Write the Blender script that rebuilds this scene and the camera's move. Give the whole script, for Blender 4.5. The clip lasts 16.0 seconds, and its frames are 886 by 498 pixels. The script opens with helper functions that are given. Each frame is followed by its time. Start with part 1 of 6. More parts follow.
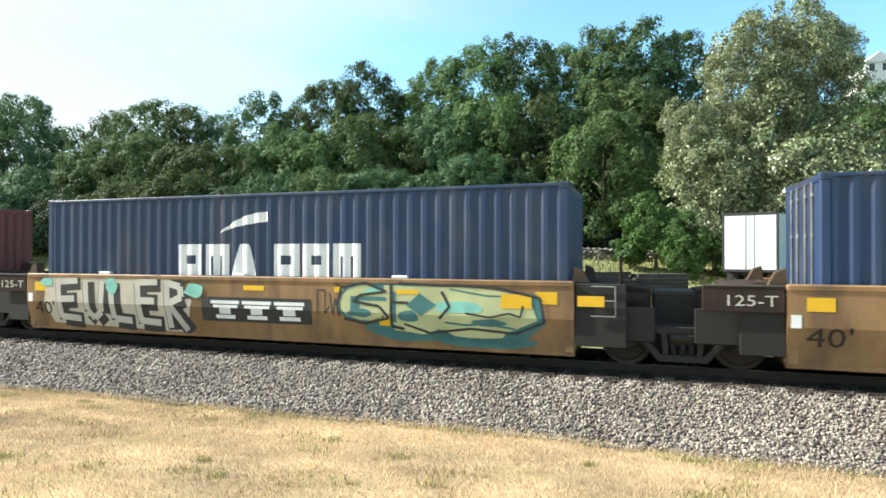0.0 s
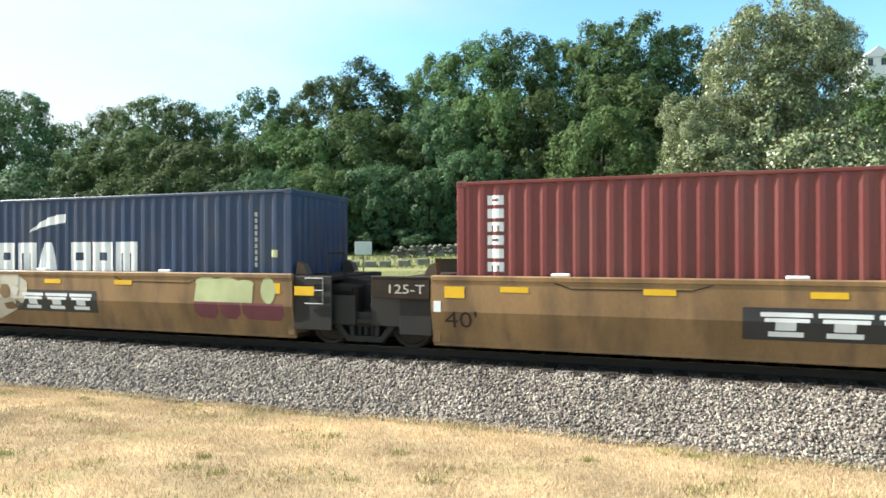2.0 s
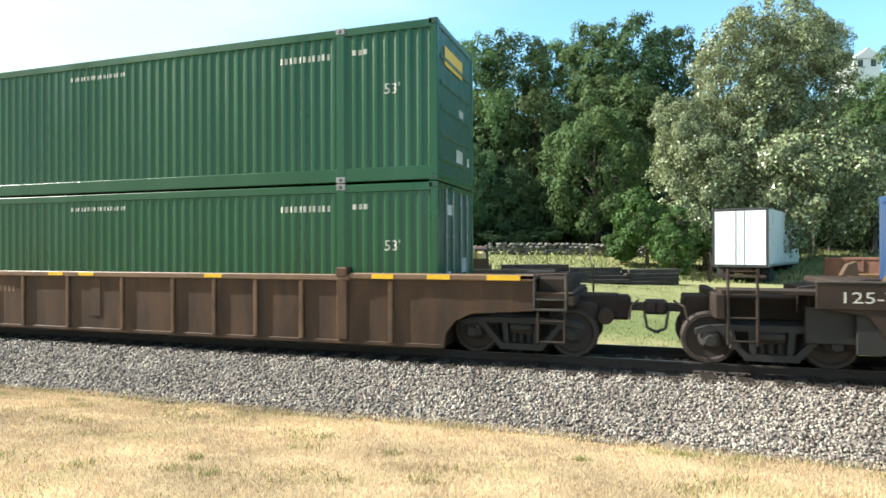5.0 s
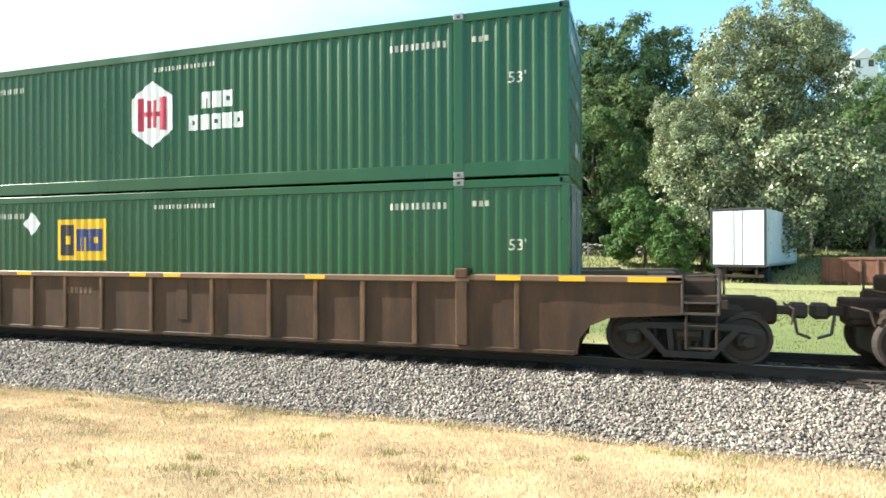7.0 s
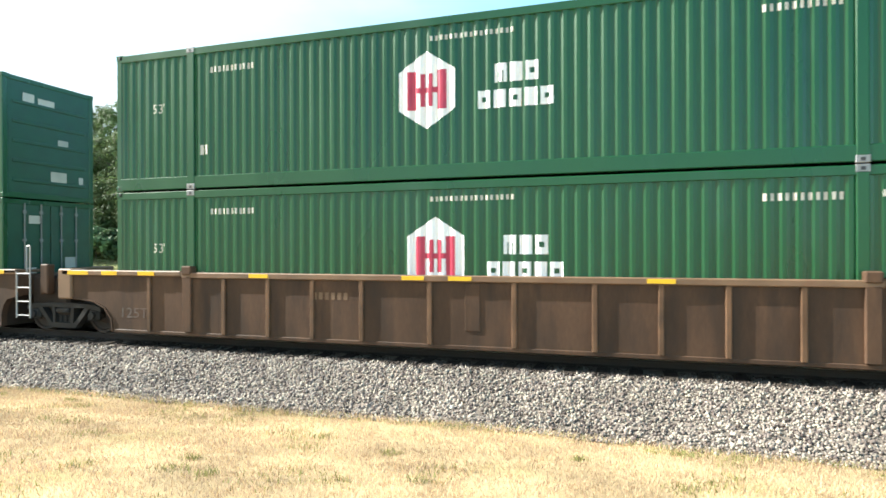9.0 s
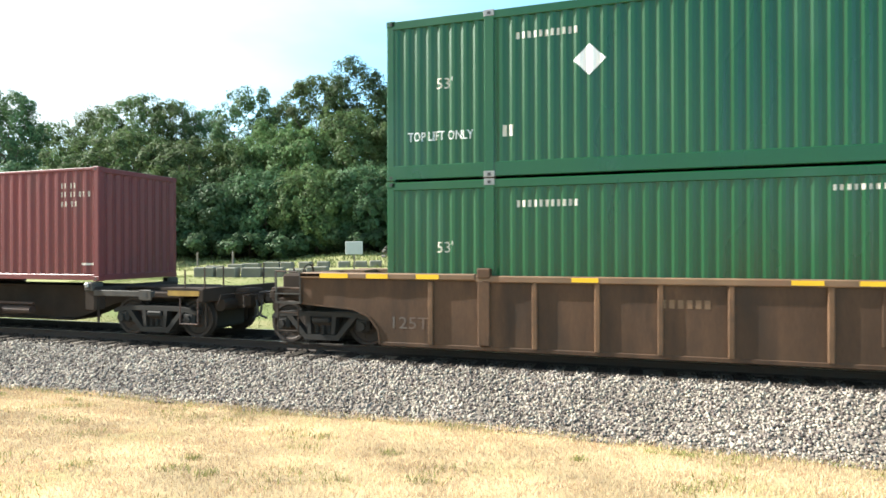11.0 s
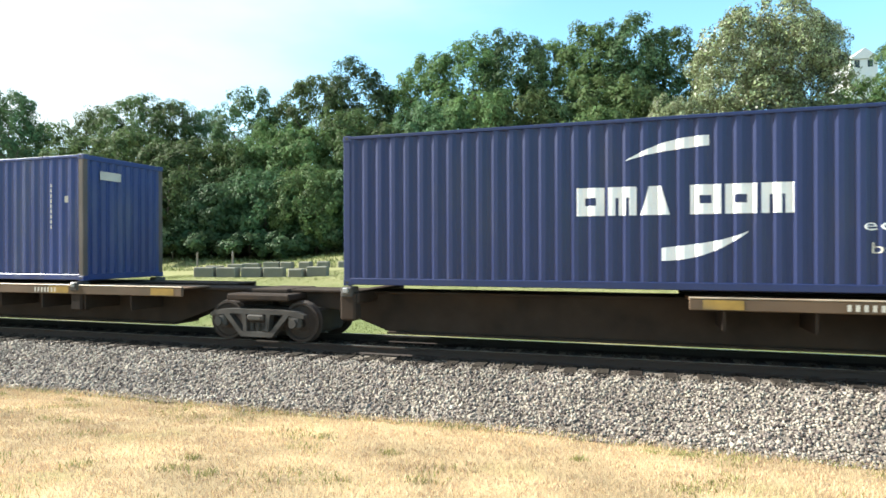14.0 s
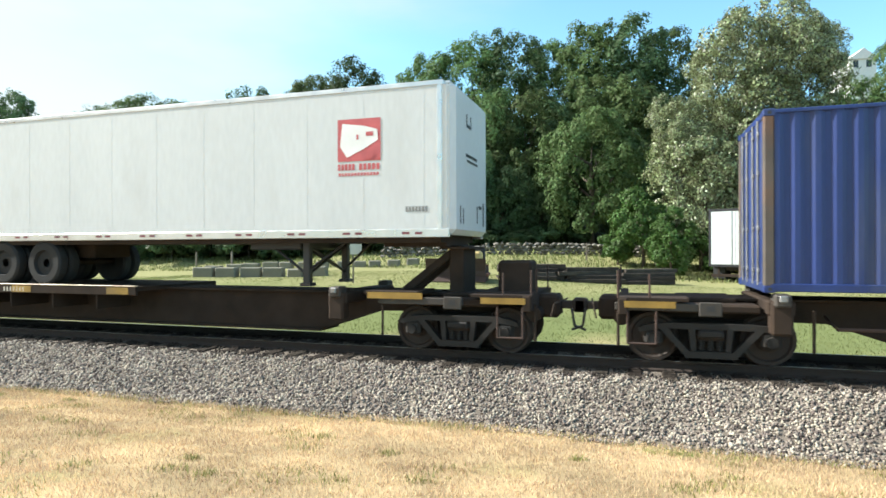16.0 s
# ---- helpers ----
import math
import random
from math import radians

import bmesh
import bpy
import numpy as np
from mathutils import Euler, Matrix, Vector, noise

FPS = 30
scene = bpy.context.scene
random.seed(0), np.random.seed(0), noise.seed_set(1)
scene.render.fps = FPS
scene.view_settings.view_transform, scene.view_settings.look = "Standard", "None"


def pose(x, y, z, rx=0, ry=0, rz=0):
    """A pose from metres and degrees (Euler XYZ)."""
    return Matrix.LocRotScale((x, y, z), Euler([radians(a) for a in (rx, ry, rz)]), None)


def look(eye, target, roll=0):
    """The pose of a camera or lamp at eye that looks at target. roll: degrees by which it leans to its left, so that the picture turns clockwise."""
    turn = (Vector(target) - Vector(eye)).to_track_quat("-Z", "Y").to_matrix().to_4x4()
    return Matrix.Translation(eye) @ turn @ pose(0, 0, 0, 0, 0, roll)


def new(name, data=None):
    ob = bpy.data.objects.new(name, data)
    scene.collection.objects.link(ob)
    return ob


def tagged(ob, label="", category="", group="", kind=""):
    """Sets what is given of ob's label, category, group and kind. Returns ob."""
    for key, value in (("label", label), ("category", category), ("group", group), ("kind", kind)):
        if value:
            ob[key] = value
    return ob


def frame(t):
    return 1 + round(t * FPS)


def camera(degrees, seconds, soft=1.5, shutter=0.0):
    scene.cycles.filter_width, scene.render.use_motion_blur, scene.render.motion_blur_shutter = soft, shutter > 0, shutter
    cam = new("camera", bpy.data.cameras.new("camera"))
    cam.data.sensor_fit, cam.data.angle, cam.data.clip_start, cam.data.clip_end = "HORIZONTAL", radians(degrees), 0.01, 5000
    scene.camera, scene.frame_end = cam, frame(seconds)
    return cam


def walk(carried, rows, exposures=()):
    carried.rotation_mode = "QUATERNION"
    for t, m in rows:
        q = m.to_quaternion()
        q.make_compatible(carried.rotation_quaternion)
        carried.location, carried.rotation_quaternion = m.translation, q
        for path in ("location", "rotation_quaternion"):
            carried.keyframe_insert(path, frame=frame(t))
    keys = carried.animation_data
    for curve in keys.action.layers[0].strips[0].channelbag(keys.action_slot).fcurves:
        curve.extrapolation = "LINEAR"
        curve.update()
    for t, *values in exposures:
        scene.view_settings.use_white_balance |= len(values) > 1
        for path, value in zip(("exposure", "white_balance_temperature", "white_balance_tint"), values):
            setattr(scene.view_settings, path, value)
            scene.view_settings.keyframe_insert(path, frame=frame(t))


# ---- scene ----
# ---- the camera stands by the line; the train runs along +X, rail tops at z = 0 ----
V = 13.03           # speed of the train, m/s
YC = 11.80          # centre line of the track
EYE = (0.0, 0.0, 1.925)


def aim(left, up, lean):
    return pose(*EYE, 90.0 + up, 0, 17.696 + left) @ pose(0, 0, 0, 0, 0, -0.157 + lean)


cam = camera(72.487, 16.0, soft=1.6, shutter=0.06)
walk(cam, [
    (0.0, aim(0.964, 0.375, 0.17)), (0.5, aim(0.94, 0.214, 0.10)), (1.0, aim(0.94, 0.107, 0.05)),
    (1.5, aim(0.955, 0.03, 0.02)), (2.0, aim(0.857, 0.016, 0.0)), (2.5, aim(0.696, 0.016, 0.0)),
    (3.0, aim(0.536, 0.016, 0.0)), (3.5, aim(0.402, 0.016, 0.0)), (4.0, aim(0.31, 0.016, 0.0)),
    (5.0, aim(0.2, 0.008, 0.0)), (6.5, aim(0.08, 0.0, 0.0)), (8.0, aim(0.02, 0.0, 0.0)),
    (12.5, aim(0.0, 0.0, 0.0)), (14.5, aim(-0.02, 0.0, 0.0)), (15.0, aim(-0.075, 0.0, 0.0)),
    (16.0, aim(-0.09, 0.0, 0.0))], exposures=[(t_, s_ + 0.05, 6550, 6) for t_, s_ in ((0.0, 1.16), (4.0, 1.18), (6.5, 1.48), (9.0, 1.56), (11.5, 1.48), (13.0, 1.38), (14.5, 1.33), (15.2, 1.25), (16.0, 1.14))])

# ---- sky and sun: the sun stands to the left, almost along the track ----
SUN_EL, SUN_AZ = 37.0, -98.0      # azimuth from +Y towards +X
world = bpy.data.worlds.new("sky")
scene.world = world
world.use_nodes = True
wn, wl = world.node_tree.nodes, world.node_tree.links
sky = wn.new("ShaderNodeTexSky")
sky.sky_type, sky.sun_disc = "NISHITA", False
sky.sun_elevation, sky.sun_rotation = radians(SUN_EL), radians(SUN_AZ)
sky.air_density, sky.dust_density, sky.ozone_density = 1.0, 0.9, 1.6
wn["Background"].inputs["Strength"].default_value = 0.14
# a thin bright haze round the sun with wisps of cloud at its edge
_d = Vector((math.sin(radians(SUN_AZ)) * math.cos(radians(SUN_EL)), math.cos(radians(SUN_AZ)) * math.cos(radians(SUN_EL)), math.sin(radians(SUN_EL))))
wtc, wmp, wno = wn.new("ShaderNodeTexCoord"), wn.new("ShaderNodeMapping"), wn.new("ShaderNodeTexNoise")
wmp.inputs["Scale"].default_value = (1.6, 1.6, 5.0)
wno.inputs["Scale"].default_value, wno.inputs["Detail"].default_value = 1.3, 6
wl.new(wtc.outputs["Generated"], wmp.inputs["Vector"])
wl.new(wmp.outputs[0], wno.inputs["Vector"])
wdot, wadd, wramp, wtint, wmix = wn.new("ShaderNodeVectorMath"), wn.new("ShaderNodeMath"), wn.new("ShaderNodeMapRange"), wn.new("ShaderNodeMix"), wn.new("ShaderNodeMix")
wdot.operation, wadd.operation, wadd.inputs[1].default_value = "DOT_PRODUCT", "MULTIPLY_ADD", 0.9
wdot.inputs[1].default_value = _d
wl.new(wtc.outputs["Generated"], wdot.inputs[0])
wl.new(wno.outputs["Fac"], wadd.inputs[0])
wl.new(wdot.outputs["Value"], wadd.inputs[2])
wramp.interpolation_type = "SMOOTHSTEP"
wramp.inputs[1].default_value, wramp.inputs[2].default_value = 0.62, 1.30
wl.new(wadd.outputs[0], wramp.inputs[0])
wtint.data_type, wtint.blend_type, wtint.inputs[0].default_value = "RGBA", "MULTIPLY", 1.0
wtint.inputs[7].default_value = (0.80, 1.08, 1.06, 1)
wl.new(sky.outputs[0], wtint.inputs[6])
wmix.data_type = "RGBA"
wmix.inputs[7].default_value = (3.1, 3.2, 3.25, 1)
wl.new(wramp.outputs[0], wmix.inputs[0])
wl.new(wtint.outputs[2], wmix.inputs[6])
wl.new(wmix.outputs[2], wn["Background"].inputs["Color"])
sun = new("sun", bpy.data.lights.new("sun", "SUN"))
sun.data.energy, sun.data.angle, sun.data.color = 5.0, radians(0.55), (1.0, 0.98, 0.93)
sun.matrix_world = look(_d * 60, (0, 0, 0))


# ---- materials ----
def mat(name, colour, rough=0.6, metal=0.0, vary=0.25, scale=3.0, fine=60.0, bump=0.15, dirt=None, dirt_amount=0.0, dirt_scale=1.2,
        stretch=(1, 1, 1), island=0.0, per_object=0.0, translucent=0.0, spec=0.5):
    """Colour broken at two scales, stains of a second colour, fine relief."""
    m = bpy.data.materials.new(name)
    m.use_nodes = True
    n, l = m.node_tree.nodes, m.node_tree.links
    b = n["Principled BSDF"]
    tc, mp = n.new("ShaderNodeTexCoord"), n.new("ShaderNodeMapping")
    mp.inputs["Scale"].default_value = stretch
    l.new(tc.outputs["Object"], mp.inputs["Vector"])

    def noisy(s, detail):
        t = n.new("ShaderNodeTexNoise")
        t.inputs["Scale"].default_value, t.inputs["Detail"].default_value = s, detail
        l.new(mp.outputs[0], t.inputs["Vector"])
        return t.outputs["Fac"]

    def mix(kind, fac, a, c):
        x = n.new("ShaderNodeMix")
        x.data_type, x.blend_type = "RGBA", kind
        for sock, v in ((x.inputs[0], fac), (x.inputs[6], a), (x.inputs[7], c)):
            if hasattr(v, "is_output"):
                l.new(v, sock)
            else:
                sock.default_value = v if not isinstance(v, tuple) else (*v, 1.0)[:4]
        return x.outputs[2]

    def ramp(v, lo, hi, a=0.0, c=1.0):
        r = n.new("ShaderNodeMapRange")
        r.inputs[1].default_value, r.inputs[2].default_value, r.inputs[3].default_value, r.inputs[4].default_value = lo, hi, a, c
        l.new(v, r.inputs[0])
        return r.outputs[0]

    big, small = noisy(scale, 4), noisy(fine, 3)
    dark = tuple(c * (1 - vary) for c in colour)
    light = tuple(min(1, c * (1 + vary)) for c in colour)
    col = mix("MIX", ramp(big, 0.3, 0.7), dark, light)
    col = mix("MULTIPLY", 0.6 * vary + 0.1, col, mix("MIX", ramp(small, 0.25, 0.75), (0.55, 0.55, 0.55), (1.25, 1.25, 1.25)))
    if dirt:
        col = mix("MIX", ramp(noisy(dirt_scale, 6), 0.62 - 0.3 * dirt_amount, 0.78 - 0.2 * dirt_amount, 0, min(1, dirt_amount + 0.25)), col, dirt)
    for amount, kind, out in ((island, "ShaderNodeNewGeometry", "Random Per Island"), (per_object, "ShaderNodeObjectInfo", "Random")):
        if amount:
            hs = n.new("ShaderNodeHueSaturation")
            src = n.new(kind).outputs[out]
            l.new(ramp(src, 0, 1, 1 - amount, 1 + amount), hs.inputs["Value"])
            l.new(ramp(src, 0, 1, 0.5 - 0.05 * amount, 0.5 + 0.05 * amount), hs.inputs["Hue"])
            l.new(col, hs.inputs["Color"])
            col = hs.outputs[0]
    l.new(col, b.inputs["Base Color"])
    l.new(ramp(big, 0.3, 0.7, max(0.05, rough - 0.1), min(1, rough + 0.1)), b.inputs["Roughness"])
    b.inputs["Metallic"].default_value = metal
    b.inputs["Specular IOR Level"].default_value = spec
    if bump:
        bp = n.new("ShaderNodeBump")
        bp.inputs["Strength"].default_value, bp.inputs["Distance"].default_value = bump, 0.02
        l.new(small, bp.inputs["Height"])
        l.new(bp.outputs[0], b.inputs["Normal"])
    if translucent:
        tr, ms = n.new("ShaderNodeBsdfTranslucent"), n.new("ShaderNodeMixShader")
        ms.inputs[0].default_value = translucent
        l.new(col, tr.inputs["Color"])
        l.new(b.outputs[0], ms.inputs[1])
        l.new(tr.outputs[0], ms.inputs[2])
        l.new(ms.outputs[0], n["Material Output"].inputs["Surface"])
    return m


RUST = (0.16, 0.075, 0.04)
GRIME = (0.09, 0.075, 0.06)
M = {
    "lawn": mat("dry_lawn", (0.41, 0.31, 0.178), 0.95, vary=0.3, scale=0.9, fine=40, bump=0.5, dirt=(0.23, 0.235, 0.07), dirt_amount=0.25, dirt_scale=0.8, spec=0.1),
    "blade": mat("dry_grass_blade", (0.60, 0.44, 0.285), 0.9, vary=0.3, scale=0.45, bump=0, island=0.35, translucent=0.25, spec=0.1),
    "weed": mat("green_weed", (0.27, 0.27, 0.10), 0.9, vary=0.2, bump=0, island=0.3, translucent=0.25, spec=0.1),
    "field": mat("green_field_weed", (0.19, 0.215, 0.085), 0.9, vary=0.3, scale=0.3, bump=0, island=0.3, translucent=0.25, spec=0.1),
    "bed": mat("ballast_bed", (0.17, 0.143, 0.118), 0.95, vary=0.3, scale=2, fine=28, bump=1.0, spec=0.2),
    "stone": mat("crushed_stone", (0.252, 0.213, 0.182), 0.9, vary=0.25, scale=1.2, fine=80, bump=0.2, island=0.7, spec=0.2),
    "dirtystone": mat("oily_track_stone", (0.060, 0.048, 0.040), 0.9, vary=0.25, scale=2, fine=80, bump=0.2, island=0.5, spec=0.2),
    "tie": mat("creosoted_tie", (0.036, 0.029, 0.024), 0.95, vary=0.3, scale=3, fine=30, stretch=(6, 0.7, 6), bump=0.4, per_object=0.3, spec=0.1),
    "rail": mat("rusty_rail", (0.036, 0.025, 0.020), 0.85, 0.1, vary=0.25, scale=5),
    "railtop": mat("polished_rail_head", (0.40, 0.38, 0.36), 0.35, 1.0, vary=0.1, stretch=(0.2, 6, 6)),
    "leaf": mat("oak_leaf", (0.108, 0.162, 0.062), 0.6, vary=0.25, scale=0.25, bump=0, island=0.4, per_object=0.3, translucent=0.4, spec=0.12),
    "leaf2": mat("dark_leaf", (0.080, 0.132, 0.060), 0.55, vary=0.25, scale=0.25, bump=0, island=0.4, per_object=0.3, translucent=0.35, spec=0.12),
    "pale": mat("poplar_leaf", (0.21, 0.235, 0.115), 0.42, vary=0.2, scale=0.4, bump=0, island=0.85, translucent=0.25, spec=0.6),
    "bush": mat("bush_leaf", (0.075, 0.14, 0.035), 0.6, vary=0.25, scale=0.5, bump=0, island=0.4, translucent=0.35, spec=0.3),
    "bark": mat("bark", (0.11, 0.085, 0.065), 0.95, vary=0.3, scale=2, fine=20, stretch=(4, 4, 0.6), bump=0.6),
    "blue": mat("blue_container_paint", (0.017, 0.037, 0.090), 0.45, vary=0.2, scale=0.8, fine=30, dirt=(0.085, 0.085, 0.095), dirt_amount=0.32, stretch=(1, 1, 0.35), bump=0.08, spec=0.42),
    "navy": mat("navy_container_paint", (0.013, 0.023, 0.085), 0.42, vary=0.12, scale=0.8, fine=30, dirt=(0.05, 0.05, 0.07), dirt_amount=0.12, stretch=(1, 1, 0.3), bump=0.06, spec=0.4),
    "apl": mat("worn_blue_container_paint", (0.018, 0.037, 0.145), 0.42, vary=0.2, scale=0.9, fine=20, dirt=(0.06, 0.075, 0.135), dirt_amount=0.4, stretch=(1.8, 1, 0.3), bump=0.08, spec=0.4),
    "postgrey": mat("grey_brown_primer", (0.095, 0.080, 0.072), 0.6, vary=0.2, scale=2, dirt=RUST, dirt_amount=0.3, spec=0.3),
    "steel_blue": mat("faded_blue_container_paint", (0.023, 0.061, 0.147), 0.45, vary=0.2, scale=0.8, fine=30, dirt=(0.10, 0.10, 0.11), dirt_amount=0.2, stretch=(1, 1, 0.3), spec=0.4),
    "red": mat("red_oxide_container_paint", (0.158, 0.034, 0.032), 0.46, vary=0.18, scale=0.7, fine=25, dirt=(0.15, 0.06, 0.05), dirt_amount=0.3, stretch=(1, 1, 0.3), bump=0.1, spec=0.4),
    "maroon": mat("maroon_container_paint", (0.135, 0.026, 0.029), 0.46, vary=0.16, scale=0.7, fine=25, dirt=(0.11, 0.05, 0.045), dirt_amount=0.25, stretch=(1, 1, 0.3), bump=0.1, spec=0.4),
    "green": mat("green_container_paint", (0.004, 0.064, 0.020), 0.32, vary=0.12, scale=0.7, fine=30, dirt=(0.03, 0.09, 0.06), dirt_amount=0.15, stretch=(1, 1, 0.3), bump=0.05, spec=0.5),
    "greendoor": mat("dark_green_door_paint", (0.013, 0.070, 0.041), 0.4, vary=0.15, dirt=(0.02, 0.05, 0.035), dirt_amount=0.2),
    "yellowcar": mat("weathered_yellow_car_paint", (0.250, 0.146, 0.068), 0.6, vary=0.3, scale=0.6, fine=22, dirt=(0.125, 0.078, 0.048), dirt_amount=0.5, dirt_scale=1.5, stretch=(1.5, 1, 0.5), bump=0.1, spec=0.3),
    "browncar": mat("brown_primer_car_paint", (0.076, 0.042, 0.025), 0.7, vary=0.38, scale=0.9, fine=22, dirt=(0.034, 0.023, 0.017), dirt_amount=0.5, dirt_scale=1.5, stretch=(1.6, 1, 0.4), bump=0.12, spec=0.25),
    "chord": mat("rubbed_brown_chord", (0.165, 0.095, 0.052), 0.6, vary=0.25, scale=1.5, dirt=RUST, dirt_amount=0.3),
    "rubbed": mat("rubbed_brown_rib", (0.125, 0.068, 0.037), 0.65, vary=0.35, scale=1.5, dirt=(0.05, 0.032, 0.022), dirt_amount=0.45, dirt_scale=2.0, spec=0.3),
    "tan": mat("tan_deck_edge", (0.080, 0.048, 0.025), 0.65, vary=0.25, scale=1.0, dirt=(0.14, 0.085, 0.05), dirt_amount=0.5, stretch=(0.5, 1, 1)),
    "wornlip": mat("rubbed_pale_edge", (0.42, 0.34, 0.25), 0.5, 0.2, vary=0.25, scale=2, dirt=RUST, dirt_amount=0.3, stretch=(0.6, 1, 1)),
    "under": mat("grimy_underframe", (0.040, 0.029, 0.023), 0.85, vary=0.3, scale=2, dirt=(0.055, 0.036, 0.025), dirt_amount=0.3, spec=0.12),
    "truckd": mat("oily_cast_steel", (0.021, 0.018, 0.016), 0.75, 0.1, vary=0.3, scale=3),
    "truckm": mat("dusty_cast_steel", (0.068, 0.060, 0.053), 0.75, 0.1, vary=0.3, scale=3, dirt=(0.05, 0.04, 0.035), dirt_amount=0.3, spec=0.3),
    "wheelm": mat("rusty_wheel_plate", (0.045, 0.032, 0.026), 0.8, 0.2, vary=0.3, scale=6),
    "tread": mat("polished_tread", (0.5, 0.48, 0.46), 0.3, 1.0, vary=0.1),
    "reflect": mat("yellow_reflector", (0.75, 0.43, 0.015), 0.4, vary=0.08, bump=0),
    "oldreflect": mat("faded_reflector", (0.30, 0.18, 0.035), 0.5, vary=0.25, scale=4, bump=0, dirt=GRIME, dirt_amount=0.35),
    "white": mat("white_lettering", (0.78, 0.78, 0.78), 0.5, vary=0.07, scale=2, bump=0, dirt=(0.5, 0.5, 0.52), dirt_amount=0.12),
    "black": mat("black_panel", (0.025, 0.025, 0.028), 0.5, vary=0.2, bump=0),
    "fadedred": mat("faded_red_badge", (0.50, 0.10, 0.11), 0.5, vary=0.15, scale=4, bump=0),
    "redpaint": mat("red_mark", (0.62, 0.035, 0.03), 0.45, vary=0.1, bump=0),
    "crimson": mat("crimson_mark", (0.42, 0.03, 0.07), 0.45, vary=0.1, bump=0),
    "aqua": mat("aqua_spray", (0.22, 0.52, 0.43), 0.6, vary=0.2, bump=0),
    "fade": mat("worn_pale_spray", (0.52, 0.46, 0.37), 0.6, vary=0.2, scale=2.5, bump=0, dirt=(0.34, 0.26, 0.17), dirt_amount=0.3, dirt_scale=2.5),
    "lime": mat("pale_lime_spray", (0.46, 0.48, 0.25), 0.6, vary=0.2, scale=1.5, bump=0),
    "silver": mat("silver_spray", (0.50, 0.47, 0.41), 0.5, vary=0.15, scale=1.5, bump=0),
    "teal": mat("teal_spray", (0.05, 0.16, 0.16), 0.6, vary=0.2, bump=0),
    "violet": mat("dull_violet_spray", (0.17, 0.045, 0.06), 0.6, vary=0.2, bump=0),
    "trailer": mat("white_trailer_skin", (0.60, 0.62, 0.635), 0.4, vary=0.04, scale=0.6, fine=12, dirt=(0.47, 0.48, 0.48), dirt_amount=0.2, stretch=(1, 1, 0.3), bump=0.03),
    "alu": mat("aluminium_rail", (0.62, 0.63, 0.64), 0.35, 0.9, vary=0.08),
    "tyre": mat("tyre_rubber", (0.02, 0.02, 0.021), 0.85, vary=0.2),
    "steel": mat("grey_steel", (0.26, 0.26, 0.26), 0.5, 0.6, vary=0.15),
    "dozer": mat("faded_yellow_machine_paint", (0.62, 0.46, 0.20), 0.6, vary=0.2, dirt=RUST, dirt_amount=0.35, spec=0.3),
    "rust": mat("rusted_plate", (0.17, 0.075, 0.05), 0.85, vary=0.3, scale=2, dirt=(0.10, 0.045, 0.03), dirt_amount=0.4),
    "oldrust": mat("dark_rusted_steel", (0.062, 0.036, 0.028), 0.85, vary=0.3, scale=2),
    "wallstone": mat("field_stone", (0.16, 0.148, 0.128), 0.9, vary=0.2, scale=4, bump=0.3, per_object=0.4, island=0.3),
    "concrete": mat("weathered_concrete", (0.19, 0.18, 0.14), 0.9, vary=0.15, scale=2, dirt=(0.16, 0.15, 0.12), dirt_amount=0.35),
    "house": mat("white_siding", (0.80, 0.79, 0.77), 0.6, vary=0.04),
    "glass": mat("dark_pane", (0.03, 0.035, 0.04), 0.1, vary=0.1, bump=0),
    "oldties": mat("weathered_tie_pile", (0.060, 0.050, 0.042), 0.95, vary=0.3, scale=3, stretch=(0.8, 5, 5), per_object=0.4, spec=0.2),
    "signw": mat("pale_sign_face", (0.62, 0.60, 0.55), 0.6, vary=0.06, bump=0),
    "post": mat("grey_wood_post", (0.20, 0.17, 0.14), 0.9, vary=0.2),
}


